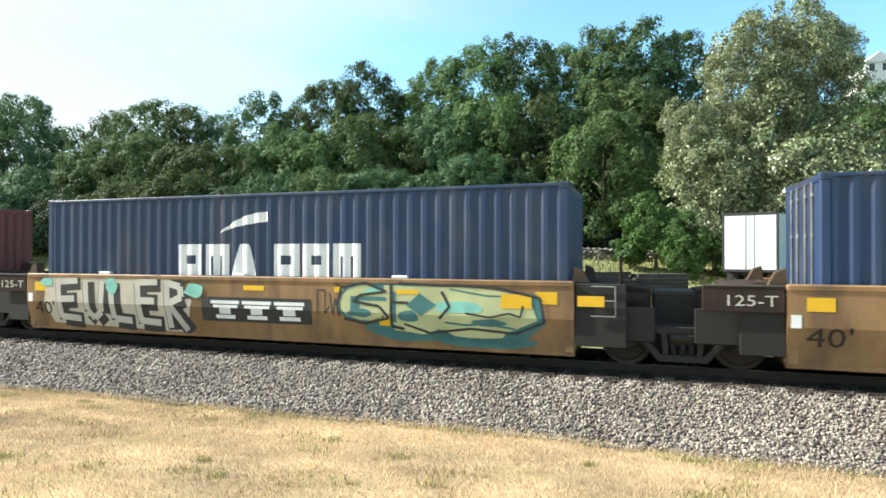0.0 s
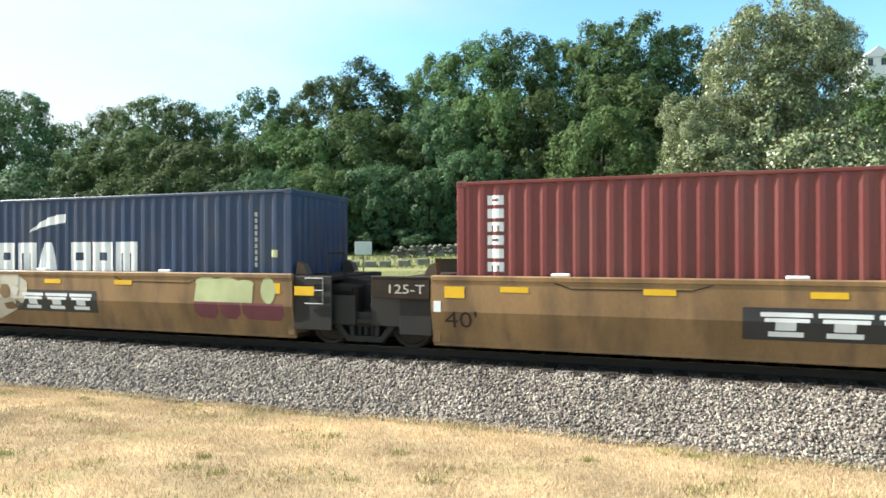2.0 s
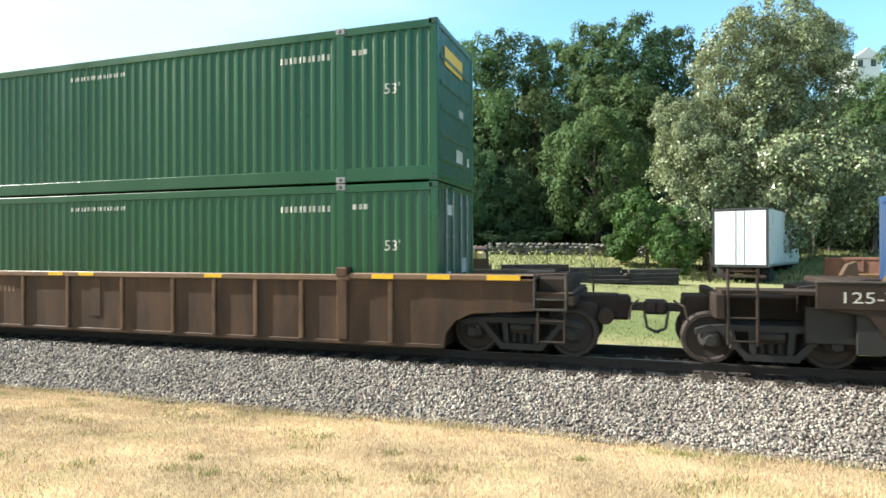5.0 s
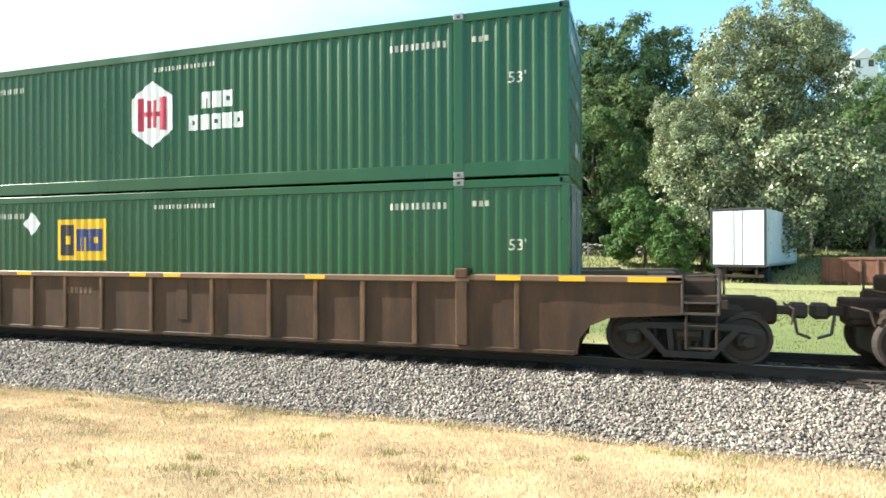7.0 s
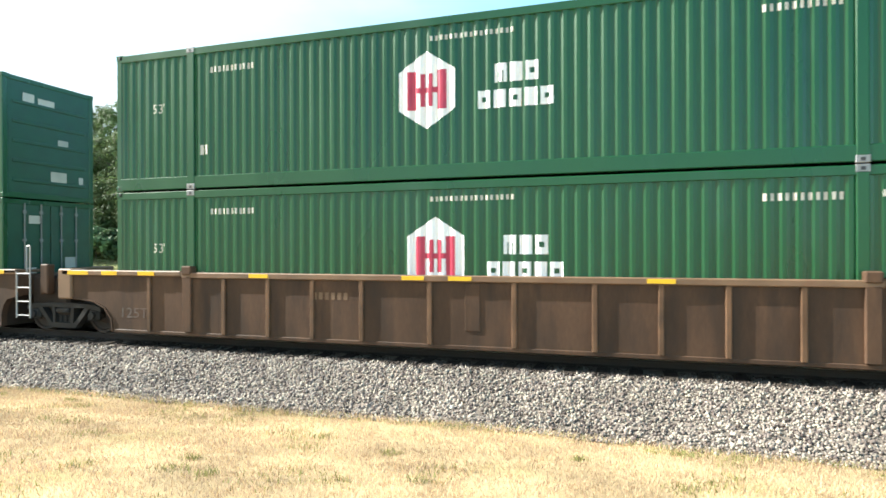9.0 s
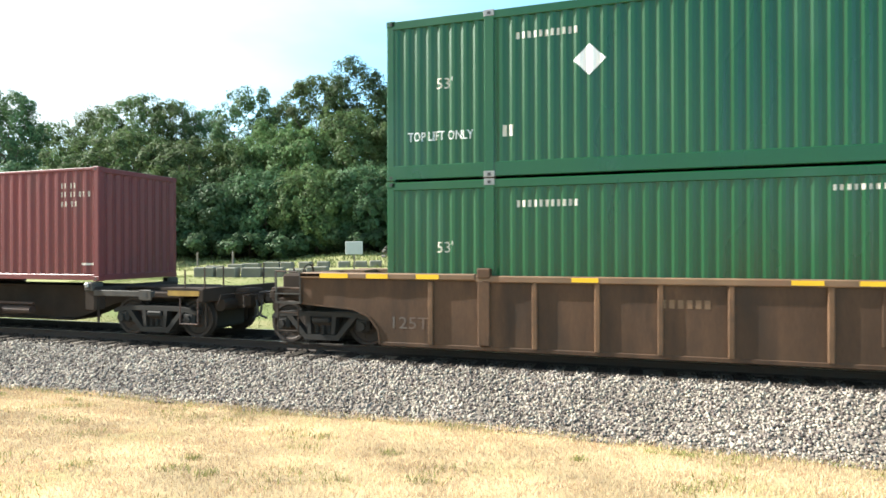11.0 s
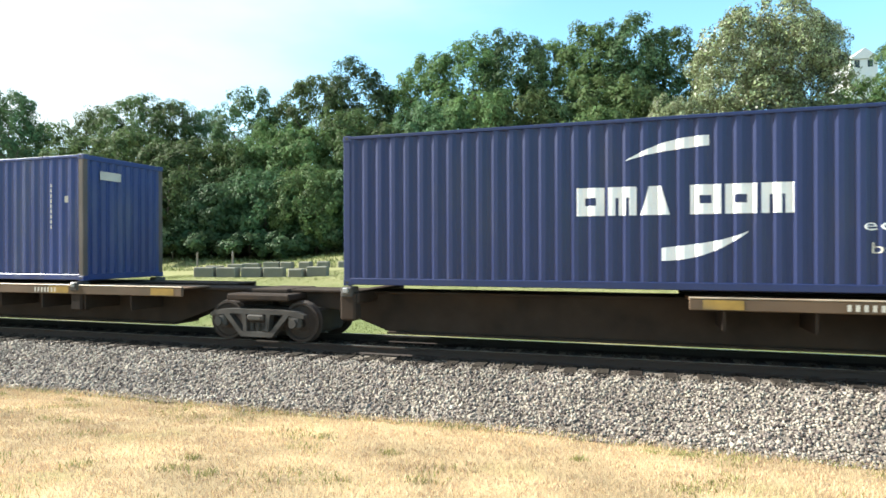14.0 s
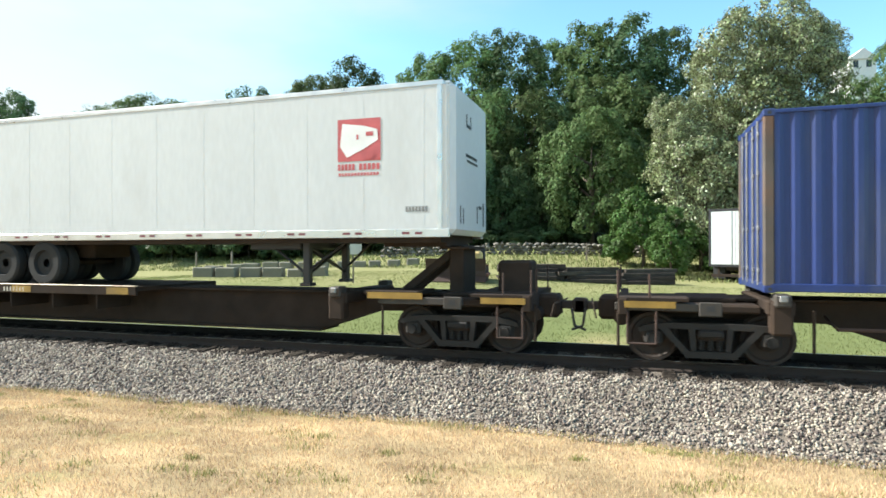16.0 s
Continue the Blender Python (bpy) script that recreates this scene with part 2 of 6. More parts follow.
# ---- mesh helpers ----
class Geo:
    """Vertices and faces of one part."""

    def __init__(self):
        self.v, self.f = [], []

    def add(self, vs, fs):
        o = len(self.v)
        self.v += [tuple(p) for p in vs]
        self.f += [tuple(i + o for i in q) for q in fs]
        return self

    def box(self, x0, x1, y0, y1, z0, z1, b=0.0):
        """A box; b chamfers its edges."""
        b = min(b, (x1 - x0) / 2.2, (y1 - y0) / 2.2, (z1 - z0) / 2.2)
        if b <= 0:
            vs = [(x, y, z) for x in (x0, x1) for y in (y0, y1) for z in (z0, z1)]
            return self.add(vs, [(0, 1, 3, 2), (4, 6, 7, 5), (0, 4, 5, 1), (2, 3, 7, 6), (0, 2, 6, 4), (1, 5, 7, 3)])
        bm = bmesh.new()
        bmesh.ops.create_cube(bm, size=1.0)
        for q in bm.verts:
            q.co = ((x0 + x1) / 2 + q.co.x * (x1 - x0), (y0 + y1) / 2 + q.co.y * (y1 - y0), (z0 + z1) / 2 + q.co.z * (z1 - z0))
        bmesh.ops.bevel(bm, geom=bm.edges[:], offset=b, segments=1, affect="EDGES")
        return self.take(bm)

    def take(self, bm):
        bm.verts.index_update()
        self.add([q.co[:] for q in bm.verts], [[q.index for q in fc.verts] for fc in bm.faces])
        bm.free()
        return self

    def prism(self, pts, y0, y1):
        """An outline in x, z drawn out from y0 to y1."""
        k = len(pts)
        a = sum(pts[i][0] * pts[(i + 1) % k][1] - pts[(i + 1) % k][0] * pts[i][1] for i in range(k))
        pts = pts if a > 0 else pts[::-1]
        vs = [(x, y0, z) for x, z in pts] + [(x, y1, z) for x, z in pts]
        fs = [tuple(range(k)), tuple(range(2 * k - 1, k - 1, -1))] + [((i + 1) % k, i, i + k, (i + 1) % k + k) for i in range(k)]
        return self.add(vs, fs)

    def tube(self, a, c, r, n=10, r2=None):
        """A closed round bar from a to c."""
        a, c, r2 = Vector(a), Vector(c), r if r2 is None else r2
        q = (c - a).to_track_quat("Z", "Y")
        vs = []
        for p, rr in ((a, r), (c, r2)):
            vs += [p + q @ Vector((rr * math.cos(6.28318 * i / n), rr * math.sin(6.28318 * i / n), 0)) for i in range(n)]
        fs = [(i, (i + 1) % n, (i + 1) % n + n, i + n) for i in range(n)] + [tuple(range(n - 1, -1, -1)), tuple(range(n, 2 * n))]
        return self.add(vs, fs)

    def lathe(self, prof, axis_y0=0.0, n=20, centre=(0, 0, 0)):
        """Turn (radius, y) points about a y axis."""
        k = len(prof)
        vs = [(centre[0] + r * math.cos(6.28318 * i / n), centre[1] + y, centre[2] + r * math.sin(6.28318 * i / n)) for i in range(n) for r, y in prof]
        fs = [(i * k + j, i * k + j + 1, ((i + 1) % n) * k + j + 1, ((i + 1) % n) * k + j) for i in range(n) for j in range(k - 1)]
        return self.add(vs, fs)

    def mesh(self, name, material, smooth=False):
        me = bpy.data.meshes.new(name)
        me.from_pydata(self.v, [], self.f)
        me.materials.append(material)
        if smooth:
            me.polygons.foreach_set("use_smooth", [True] * len(me.polygons))
        me.update()
        return me


def part(name, geo, material, parent, label="", smooth=False):
    ob = new(name, geo if isinstance(geo, bpy.types.Mesh) else geo.mesh(name, M[material], smooth))
    ob.parent = parent
    if label:
        ob["label"] = label
    return ob


def thing(name, label, category, m=None, group="", kind="", data=None):
    ob = new(name, data)
    if m is not None:
        ob.matrix_basis = m
    return tagged(ob, label, category, group, kind)


def fast_mesh(name, verts, faces, material, smooth=False):
    """A mesh from numpy arrays; all faces have the same number of corners."""
    me = bpy.data.meshes.new(name)
    k = faces.shape[1]
    me.vertices.add(len(verts))
    me.vertices.foreach_set("co", verts.astype(np.float32).ravel())
    me.loops.add(faces.size)
    me.loops.foreach_set("vertex_index", faces.astype(np.int32).ravel())
    me.polygons.add(len(faces))
    me.polygons.foreach_set("loop_start", np.arange(0, faces.size, k, dtype=np.int32))
    me.materials.append(M[material])
    me.update(calc_edges=True)
    me.validate()
    if smooth:
        me.polygons.foreach_set("use_smooth", [True] * len(me.polygons))
    return me


# ---- ground ----
def ground_z(x, y):
    """Lawn that falls to the line, a field that rises behind it, a wooded hill."""
    pts_y = [-60, 0, 8.6, 10.2, 14.5, 27, 35, 45, 54]
    pts_z = [0.3, 0.3, -0.74, -0.9, -0.42, -0.05, 0.05, 1.15, 2.0]
    z = np.interp(y, pts_y, pts_z)
    z = z + np.interp(x, [-60, -38, -21, -9, 4], [-0.6, -0.5, 0.66, 0.68, 0.0]) * np.interp(y, [15, 24], [0, 1])
    z = z + np.interp(y, [52, 75, 95, 130, 200, 3000], [0, 5, 12, 28, 40, 40]) * np.interp(x, [-90, 0, 40], [0.3, 0.85, 1.0])
    z = z + np.interp(x, [-60, -45, -38, -26], [1.8, 1.7, 1.4, 0.1]) * np.interp(y, [27, 38], [0, 1])
    return z + 0.03 * np.sin(x * 0.7 + y * 0.4) * np.sin(y * 0.9 - x * 0.2)


def ground_material():
    """Straw lawn by the line, greener rough grass behind it, shade painted dark under the wood."""
    m = M["lawn"]
    n, l = m.node_tree.nodes, m.node_tree.links
    b = n["Principled BSDF"]
    src = b.inputs["Base Color"].links[0].from_socket
    tc, sep, no = n.new("ShaderNodeTexCoord"), n.new("ShaderNodeSeparateXYZ"), n.new("ShaderNodeTexNoise")
    no.inputs["Scale"].default_value, no.inputs["Detail"].default_value = 0.35, 6
    l.new(tc.outputs["Object"], sep.inputs[0])
    l.new(tc.outputs["Object"], no.inputs["Vector"])
    add = n.new("ShaderNodeMath")
    add.operation = "MULTIPLY_ADD"
    add.inputs[1].default_value = 8.0
    l.new(no.outputs["Fac"], add.inputs[0])
    l.new(sep.outputs["Y"], add.inputs[2])
    # the last colour paints the wood's shade onto its floor, filling gaps between trees
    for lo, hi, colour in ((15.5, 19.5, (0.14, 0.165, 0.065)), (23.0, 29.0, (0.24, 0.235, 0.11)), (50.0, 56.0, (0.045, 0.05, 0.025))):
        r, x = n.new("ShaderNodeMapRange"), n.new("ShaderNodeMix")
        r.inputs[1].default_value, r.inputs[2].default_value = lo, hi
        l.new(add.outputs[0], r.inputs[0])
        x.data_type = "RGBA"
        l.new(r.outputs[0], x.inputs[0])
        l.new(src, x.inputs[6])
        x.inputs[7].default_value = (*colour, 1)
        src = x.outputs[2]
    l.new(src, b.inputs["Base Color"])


ground_material()


def sheet(name, xs, ys, material, dz=0.0, rough=0.0):
    X, Y = np.meshgrid(xs, ys)
    Z = ground_z(X, Y) + dz + rough * (np.random.rand(*X.shape) - 0.5)
    vs = np.stack([X, Y, Z], -1).reshape(-1, 3)
    w = len(xs)
    i = (np.arange(len(ys) - 1)[:, None] * w + np.arange(w - 1)).ravel()
    return fast_mesh(name, vs, np.stack([i, i + 1, i + w + 1, i + w], -1), material, True)


gx = np.unique(np.concatenate([np.linspace(-2500, -130, 14), np.linspace(-120, 90, 84), np.linspace(110, 2500, 14), np.linspace(-22, 14, 120)]))
gy = np.unique(np.concatenate([np.linspace(-800, -10, 12), np.linspace(-6, 15, 85), np.linspace(16, 60, 45), np.linspace(65, 150, 18), np.linspace(200, 3000, 12)]))
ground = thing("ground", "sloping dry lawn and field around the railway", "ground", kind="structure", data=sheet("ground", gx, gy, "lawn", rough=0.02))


def ballast():
    """A stone bed with sloped shoulders and loose crushed stones on it."""
    prof = [(8.55, -0.80), (8.95, -0.66), (10.15, -0.215), (10.6, -0.19), (13.0, -0.19), (13.5, -0.215), (14.9, -0.62)]
    xs = np.concatenate([[-900, -200, -60], np.arange(-30, 14, 0.25), [40, 200, 900]])
    vs = np.array([(x, y, z) for x in xs for y, z in prof])
    k = len(prof)
    i = (np.arange(len(xs) - 1)[:, None] * k + np.arange(k - 1)).ravel()
    bed = thing("ballast", "grey crushed-stone ballast bed under the track", "ballast", kind="structure",
                data=fast_mesh("ballast", vs, np.stack([i, i + k, i + k + 1, i + 1], -1), "bed", True))
    rng = np.random.default_rng(4)
    n = 82000
    x = rng.uniform(-25, 9, n)
    y = np.where(rng.random(n) < 0.80, rng.uniform(8.45, 10.45, n), rng.uniform(10.4, 13.6, n))
    z = np.interp(y, [p[0] for p in prof], [p[1] for p in prof])
    z = np.maximum(z, ground_z(x, y)) + rng.uniform(-0.012, 0.025, n)
    keep = (y > 8.62 + 0.12 * np.sin(x * 1.7) + 0.07 * np.sin(x * 4.3)) | (rng.random(n) < 0.10)
    keep &= (np.abs(y - 11.08) > 0.10) & (np.abs(y - 12.52) > 0.10)
    keep &= ~((np.abs((x + 0.27) % 0.54 - 0.27) < 0.13) & (np.abs(y - YC) < 1.3) & (rng.random(n) < 0.85))
    x, y, z = x[keep], y[keep], z[keep]
    # one angular stone of eight facets
    bv = np.array([(1, 0, 0), (-1, 0, 0), (0, 1, 0), (0, -1, 0), (0, 0, 1), (0, 0, -1)], float)
    bf = np.array([(a, b, c) if (a + b + c) % 2 else (b, a, c) for a in (0, 1) for b in (2, 3) for c in (4, 5)])
    # clean stones on the shoulder, oily brown ones along the track
    dirty = y + rng.normal(0, 0.05, len(y)) > 10.33 + 0.11 * np.cos(x * 2 * np.pi / 0.54 + np.pi)
    for name, material, which in (("crushed_stones", "stone", ~dirty), ("oily_stones", "dirtystone", dirty)):
        xs_, ys_, zs_ = x[which], y[which], z[which]
        m = len(xs_)
        size = rng.uniform(0.018, 0.039, (m, 1, 1)) * rng.uniform(0.6, 1.3, (m, 1, 3))
        a = rng.uniform(0, 6.28, m)
        pts = bv[None] * rng.uniform(0.55, 1.25, (m, len(bv), 1)) * size
        ca, sa = np.cos(a)[:, None], np.sin(a)[:, None]
        tl = rng.uniform(-0.8, 0.8, (m, 1))
        pts = np.stack([pts[..., 0], pts[..., 1] * np.cos(tl) - pts[..., 2] * np.sin(tl), pts[..., 1] * np.sin(tl) + pts[..., 2] * np.cos(tl)], -1)
        pts = np.stack([pts[..., 0] * ca - pts[..., 1] * sa, pts[..., 0] * sa + pts[..., 1] * ca, pts[..., 2]], -1) + np.stack([xs_, ys_, zs_], -1)[:, None]
        fs = (bf[None] + (np.arange(m) * len(bv))[:, None, None]).reshape(-1, 3)
        tagged(part(name, fast_mesh(name, pts.reshape(-1, 3), fs, material), material, bed), kind="stuff")


ballast()


def grass(name, label, material, n, xr, yr, height, width, seed, patch=0.0, group=""):
    """Loose blades, each one narrow triangle."""
    rng = np.random.default_rng(seed)
    x, y = rng.uniform(*xr, n), rng.uniform(*yr, n)
    if patch:
        cx, cy = rng.uniform(*xr, int(patch)), rng.uniform(*yr, int(patch))
        k = rng.integers(0, int(patch), n)
        sp = rng.uniform(0.05, 0.22, int(patch))
        x, y = cx[k] + rng.normal(0, 1, n) * sp[k], cy[k] + rng.normal(0, 1, n) * sp[k]
    z = ground_z(x, y)
    a, h, w = rng.uniform(0, 6.28, n), rng.uniform(0.4, 1, n) * height, rng.uniform(0.6, 1, n) * width
    lean = rng.uniform(0.2, 0.9, n) * h
    b = rng.uniform(0, 6.28, n)
    dx, dy = np.cos(a) * w, np.sin(a) * w
    vs = np.stack([np.stack([x - dx, y - dy, z - 0.01], -1), np.stack([x + dx, y + dy, z - 0.01], -1),
                   np.stack([x + np.cos(b) * lean, y + np.sin(b) * lean, z + h], -1)], 1).reshape(-1, 3)
    ob = thing(name, label, "grass", kind="stuff", data=fast_mesh(name, vs, np.arange(3 * n).reshape(-1, 3), material))
    return ob


grass("dry_grass", "short straw-coloured dry lawn grass", "blade", 200000, (-14.5, 6.5), (3.0, 8.95), 0.055, 0.006, 7)
grass("lawn_weeds", "small green weeds in the dry lawn", "weed", 9000, (-14, 6), (3.4, 8.9), 0.07, 0.010, 8, patch=120)
grass("verge_grass", "straggly pale grass along the ballast edge", "blade", 14000, (-24, 8), (8.45, 9.1), 0.12, 0.006, 9)
grass("near_grass", "short straw-coloured dry lawn grass", "blade", 130000, (-15, 9), (-6.0, 3.0), 0.055, 0.008, 17)
grass("verge_weeds", "pale green tufts along the ballast edge", "weed", 9000, (-24, 8), (8.35, 9.0), 0.10, 0.007, 19)
grass("field_grass", "rough green field grass behind the track", "field", 110000, (-34, 12), (14.6, 31), 0.06, 0.014, 10)
grass("far_grass", "tall green weeds at the edge of the wood", "field", 26000, (-70, 26), (34, 50), 0.32, 0.05, 11)


# ---- track ----
def track():
    tr = thing("railway_track", "standard-gauge railway track on wooden ties", "railway track", pose(0, YC, 0), kind="structure")
    prof = [(-0.075, -0.17), (0.075, -0.17), (0.075, -0.155), (0.012, -0.13), (0.012, -0.045), (0.036, -0.035), (0.036, -0.006), (0.03, 0), (-0.03, 0), (-0.036, -0.006), (-0.036, -0.035), (-0.012, -0.045), (-0.012, -0.13), (-0.075, -0.155)]
    for s in (-0.755, 0.755):
        g = Geo()
        k = len(prof)
        g.add([(x, s + y, z) for x in (-900, 900) for y, z in prof], [(i, (i + 1) % k, (i + 1) % k + k, i + k) for i in range(k) if i != 7])
        rail = part("rail", g, "rail", tr, "rusty steel rail")
        part("rail_head", Geo().box(-900, 900, s - 0.029, s + 0.029, -0.008, 0.001), "railtop", rail, "polished running surface")
    tie = Geo().box(-0.115, 0.115, -1.3, 1.3, -0.34, -0.165, 0.012)
    for s in (-0.755, 0.755):
        tie.box(-0.09, 0.09, s - 0.17, s + 0.17, -0.166, -0.152)
        for dx in (-0.06, 0.06):
            tie.box(dx - 0.02, dx + 0.02, s - 0.11, s - 0.075, -0.155, -0.13).box(dx - 0.02, dx + 0.02, s + 0.075, s + 0.11, -0.155, -0.13)
    me = tie.mesh("tie", M["tie"])
    rng = random.Random(3)
    for i in range(-90, 34):
        t = part("tie", me, "tie", tr)
        t.matrix_basis = pose(i * 0.54, rng.uniform(-0.05, 0.05), rng.uniform(-0.012, 0.008), 0, 0, rng.uniform(-1, 1))


track()


# ---- freight containers ----
MOVERS = []         # (thing, x at the clip's start)


def mover(ob, x0):
    MOVERS.append((ob, x0))
    return ob


def ribs(x0, x1, pitch, depth):
    """Breakpoints (x, inset) of a trapezoid corrugation."""
    n = max(1, round((x1 - x0) / pitch))
    p = (x1 - x0) / n
    out = []
    for i in range(n):
        a = x0 + i * p
        out += [(a, 0.0), (a + 0.26 * p, 0.0), (a + 0.505 * p, depth), (a + 0.755 * p, depth)]
    return out + [(x1, 0.0)]


def folded(pts, z0, z1, y, sign):
    """A corrugated upright plate along x; the inset goes towards +sign."""
    vs = [(x, y + sign * d, z) for x, d in pts for z in (z0, z1)]
    fs = [(2 * i, 2 * i + 2, 2 * i + 3, 2 * i + 1) for i in range(len(pts) - 1)]
    return vs, fs if sign > 0 else [q[::-1] for q in fs]


def clip(poly, x, keep_right):
    out = []
    for i, a in enumerate(poly):
        b = poly[(i + 1) % len(poly)]
        ina, inb = (a[0] >= x) == keep_right, (b[0] >= x) == keep_right
        if ina:
            out.append(a)
        if ina != inb and abs(b[0] - a[0]) > 1e-9:
            f = (x - a[0]) / (b[0] - a[0])
            out.append((x, a[1] + f * (b[1] - a[1])))
    return out


def painted(polys, pts, y, lift=0.004):
    """Flat paint shapes (x, z outlines) that follow a corrugated wall facing -y."""
    g = Geo()
    for poly in polys:
        lo, hi = min(p[0] for p in poly), max(p[0] for p in poly)
        for (xa, da), (xb, db) in zip(pts, pts[1:]):
            if xb <= lo or xa >= hi or xb - xa < 1e-6:
                continue
            q = clip(clip(poly, xa, True), xb, False) if len(poly) > 2 else []
            if len(q) < 3:
                continue
            ar = sum(q[i][0] * q[(i + 1) % len(q)][1] - q[(i + 1) % len(q)][0] * q[i][1] for i in range(len(q)))
            if abs(ar) < 1e-7:
                continue
            q = q if ar > 0 else q[::-1]
            g.add([(x, y - lift + da + (db - da) * (x - xa) / (xb - xa), z) for x, z in q], [tuple(range(len(q)))])
    return g


def rect(x0, x1, z0, z1):
    return [(x0, z0), (x1, z0), (x1, z1), (x0, z1)]


TEXTS = {}


def text_polys(words, x, z, height, width=None):
    """Triangles of words in the built-in font, from x, z."""
    if words not in TEXTS:
        cu = bpy.data.curves.new("words", "FONT")
        cu.body, cu.resolution_u = words, 2
        ob = new("words", cu)
        me = ob.to_mesh()
        me.calc_loop_triangles()
        TEXTS[words] = [[(me.vertices[i].co.x, me.vertices[i].co.y) for i in t.vertices] for t in me.loop_triangles]
        ob.to_mesh_clear()
        bpy.data.objects.remove(ob)
        bpy.data.curves.remove(cu)
    tr = TEXTS[words]
    w = max(p[0] for t in tr for p in t)
    sx = (width / w) if width else height / 0.7
    return [[(x + p[0] * sx, z + p[1] * height / 0.7) for p in t] for t in tr]


def bars(x, z, w, h, n, fill=0.62):
    """A row of plain upright bars in place of unreadable or private writing."""
    s = w / n
    return [rect(x + i * s, x + i * s + s * fill, z, z + h) for i in range(n)]


def mark_block(x, z, w, h, kind):
    """Plain block shapes of a company mark: 0 slotted block, 1 comb, 2 wedge, 3 solid."""
    t = w * 0.3
    if kind == 0:
        return [rect(x, x + w, z, z + h * 0.36), rect(x, x + w, z + h * 0.64, z + h), rect(x, x + t, z + h * 0.36, z + h * 0.64), rect(x + w - t, x + w, z + h * 0.36, z + h * 0.64)]
    if kind == 1:
        return [rect(x + i * w * 0.37, x + i * w * 0.37 + w * 0.26, z, z + h * 0.62) for i in range(3)] + [rect(x, x + w, z + h * 0.62, z + h)]
    if kind == 2:
        return [[(x, z), (x + w, z), (x + w * 0.7, z + h), (x + w * 0.3, z + h)]]
    return [rect(x, x + w, z, z + h)]


def mark_row(x, z, h, kinds, w=0.5, gap=0.12):
    out = []
    for k in kinds:
        if k is not None:
            out += mark_block(x, z, w, h, k)
            x += w + gap
        else:
            x += w * 0.55
    return out


def swoosh(x, z, w, h, flip=False):
    """A tapering bow."""
    out, n = [], 8
    for i in range(n):
        a, b = i / n, (i + 1) / n
        f = [(x + w * t, z + h * (1 - (1 - t) ** 2.2) - e * h * 0.5 * math.sin(math.pi * (0.6 * t + 0.02))) for t, e in ((a, 1), (b, 1), (b, 0), (a, 0))]
        out.append(f)
    if flip:
        out = [[(2 * x + w - p[0], 2 * z + h - p[1]) for p in q] for q in out]
    return out


def hexagon(x, z, r):
    return [[(x + r * 0.88 * math.cos(radians(a)), z + r * math.sin(radians(a))) for a in (30, 90, 150, 210, 270, 330)]]


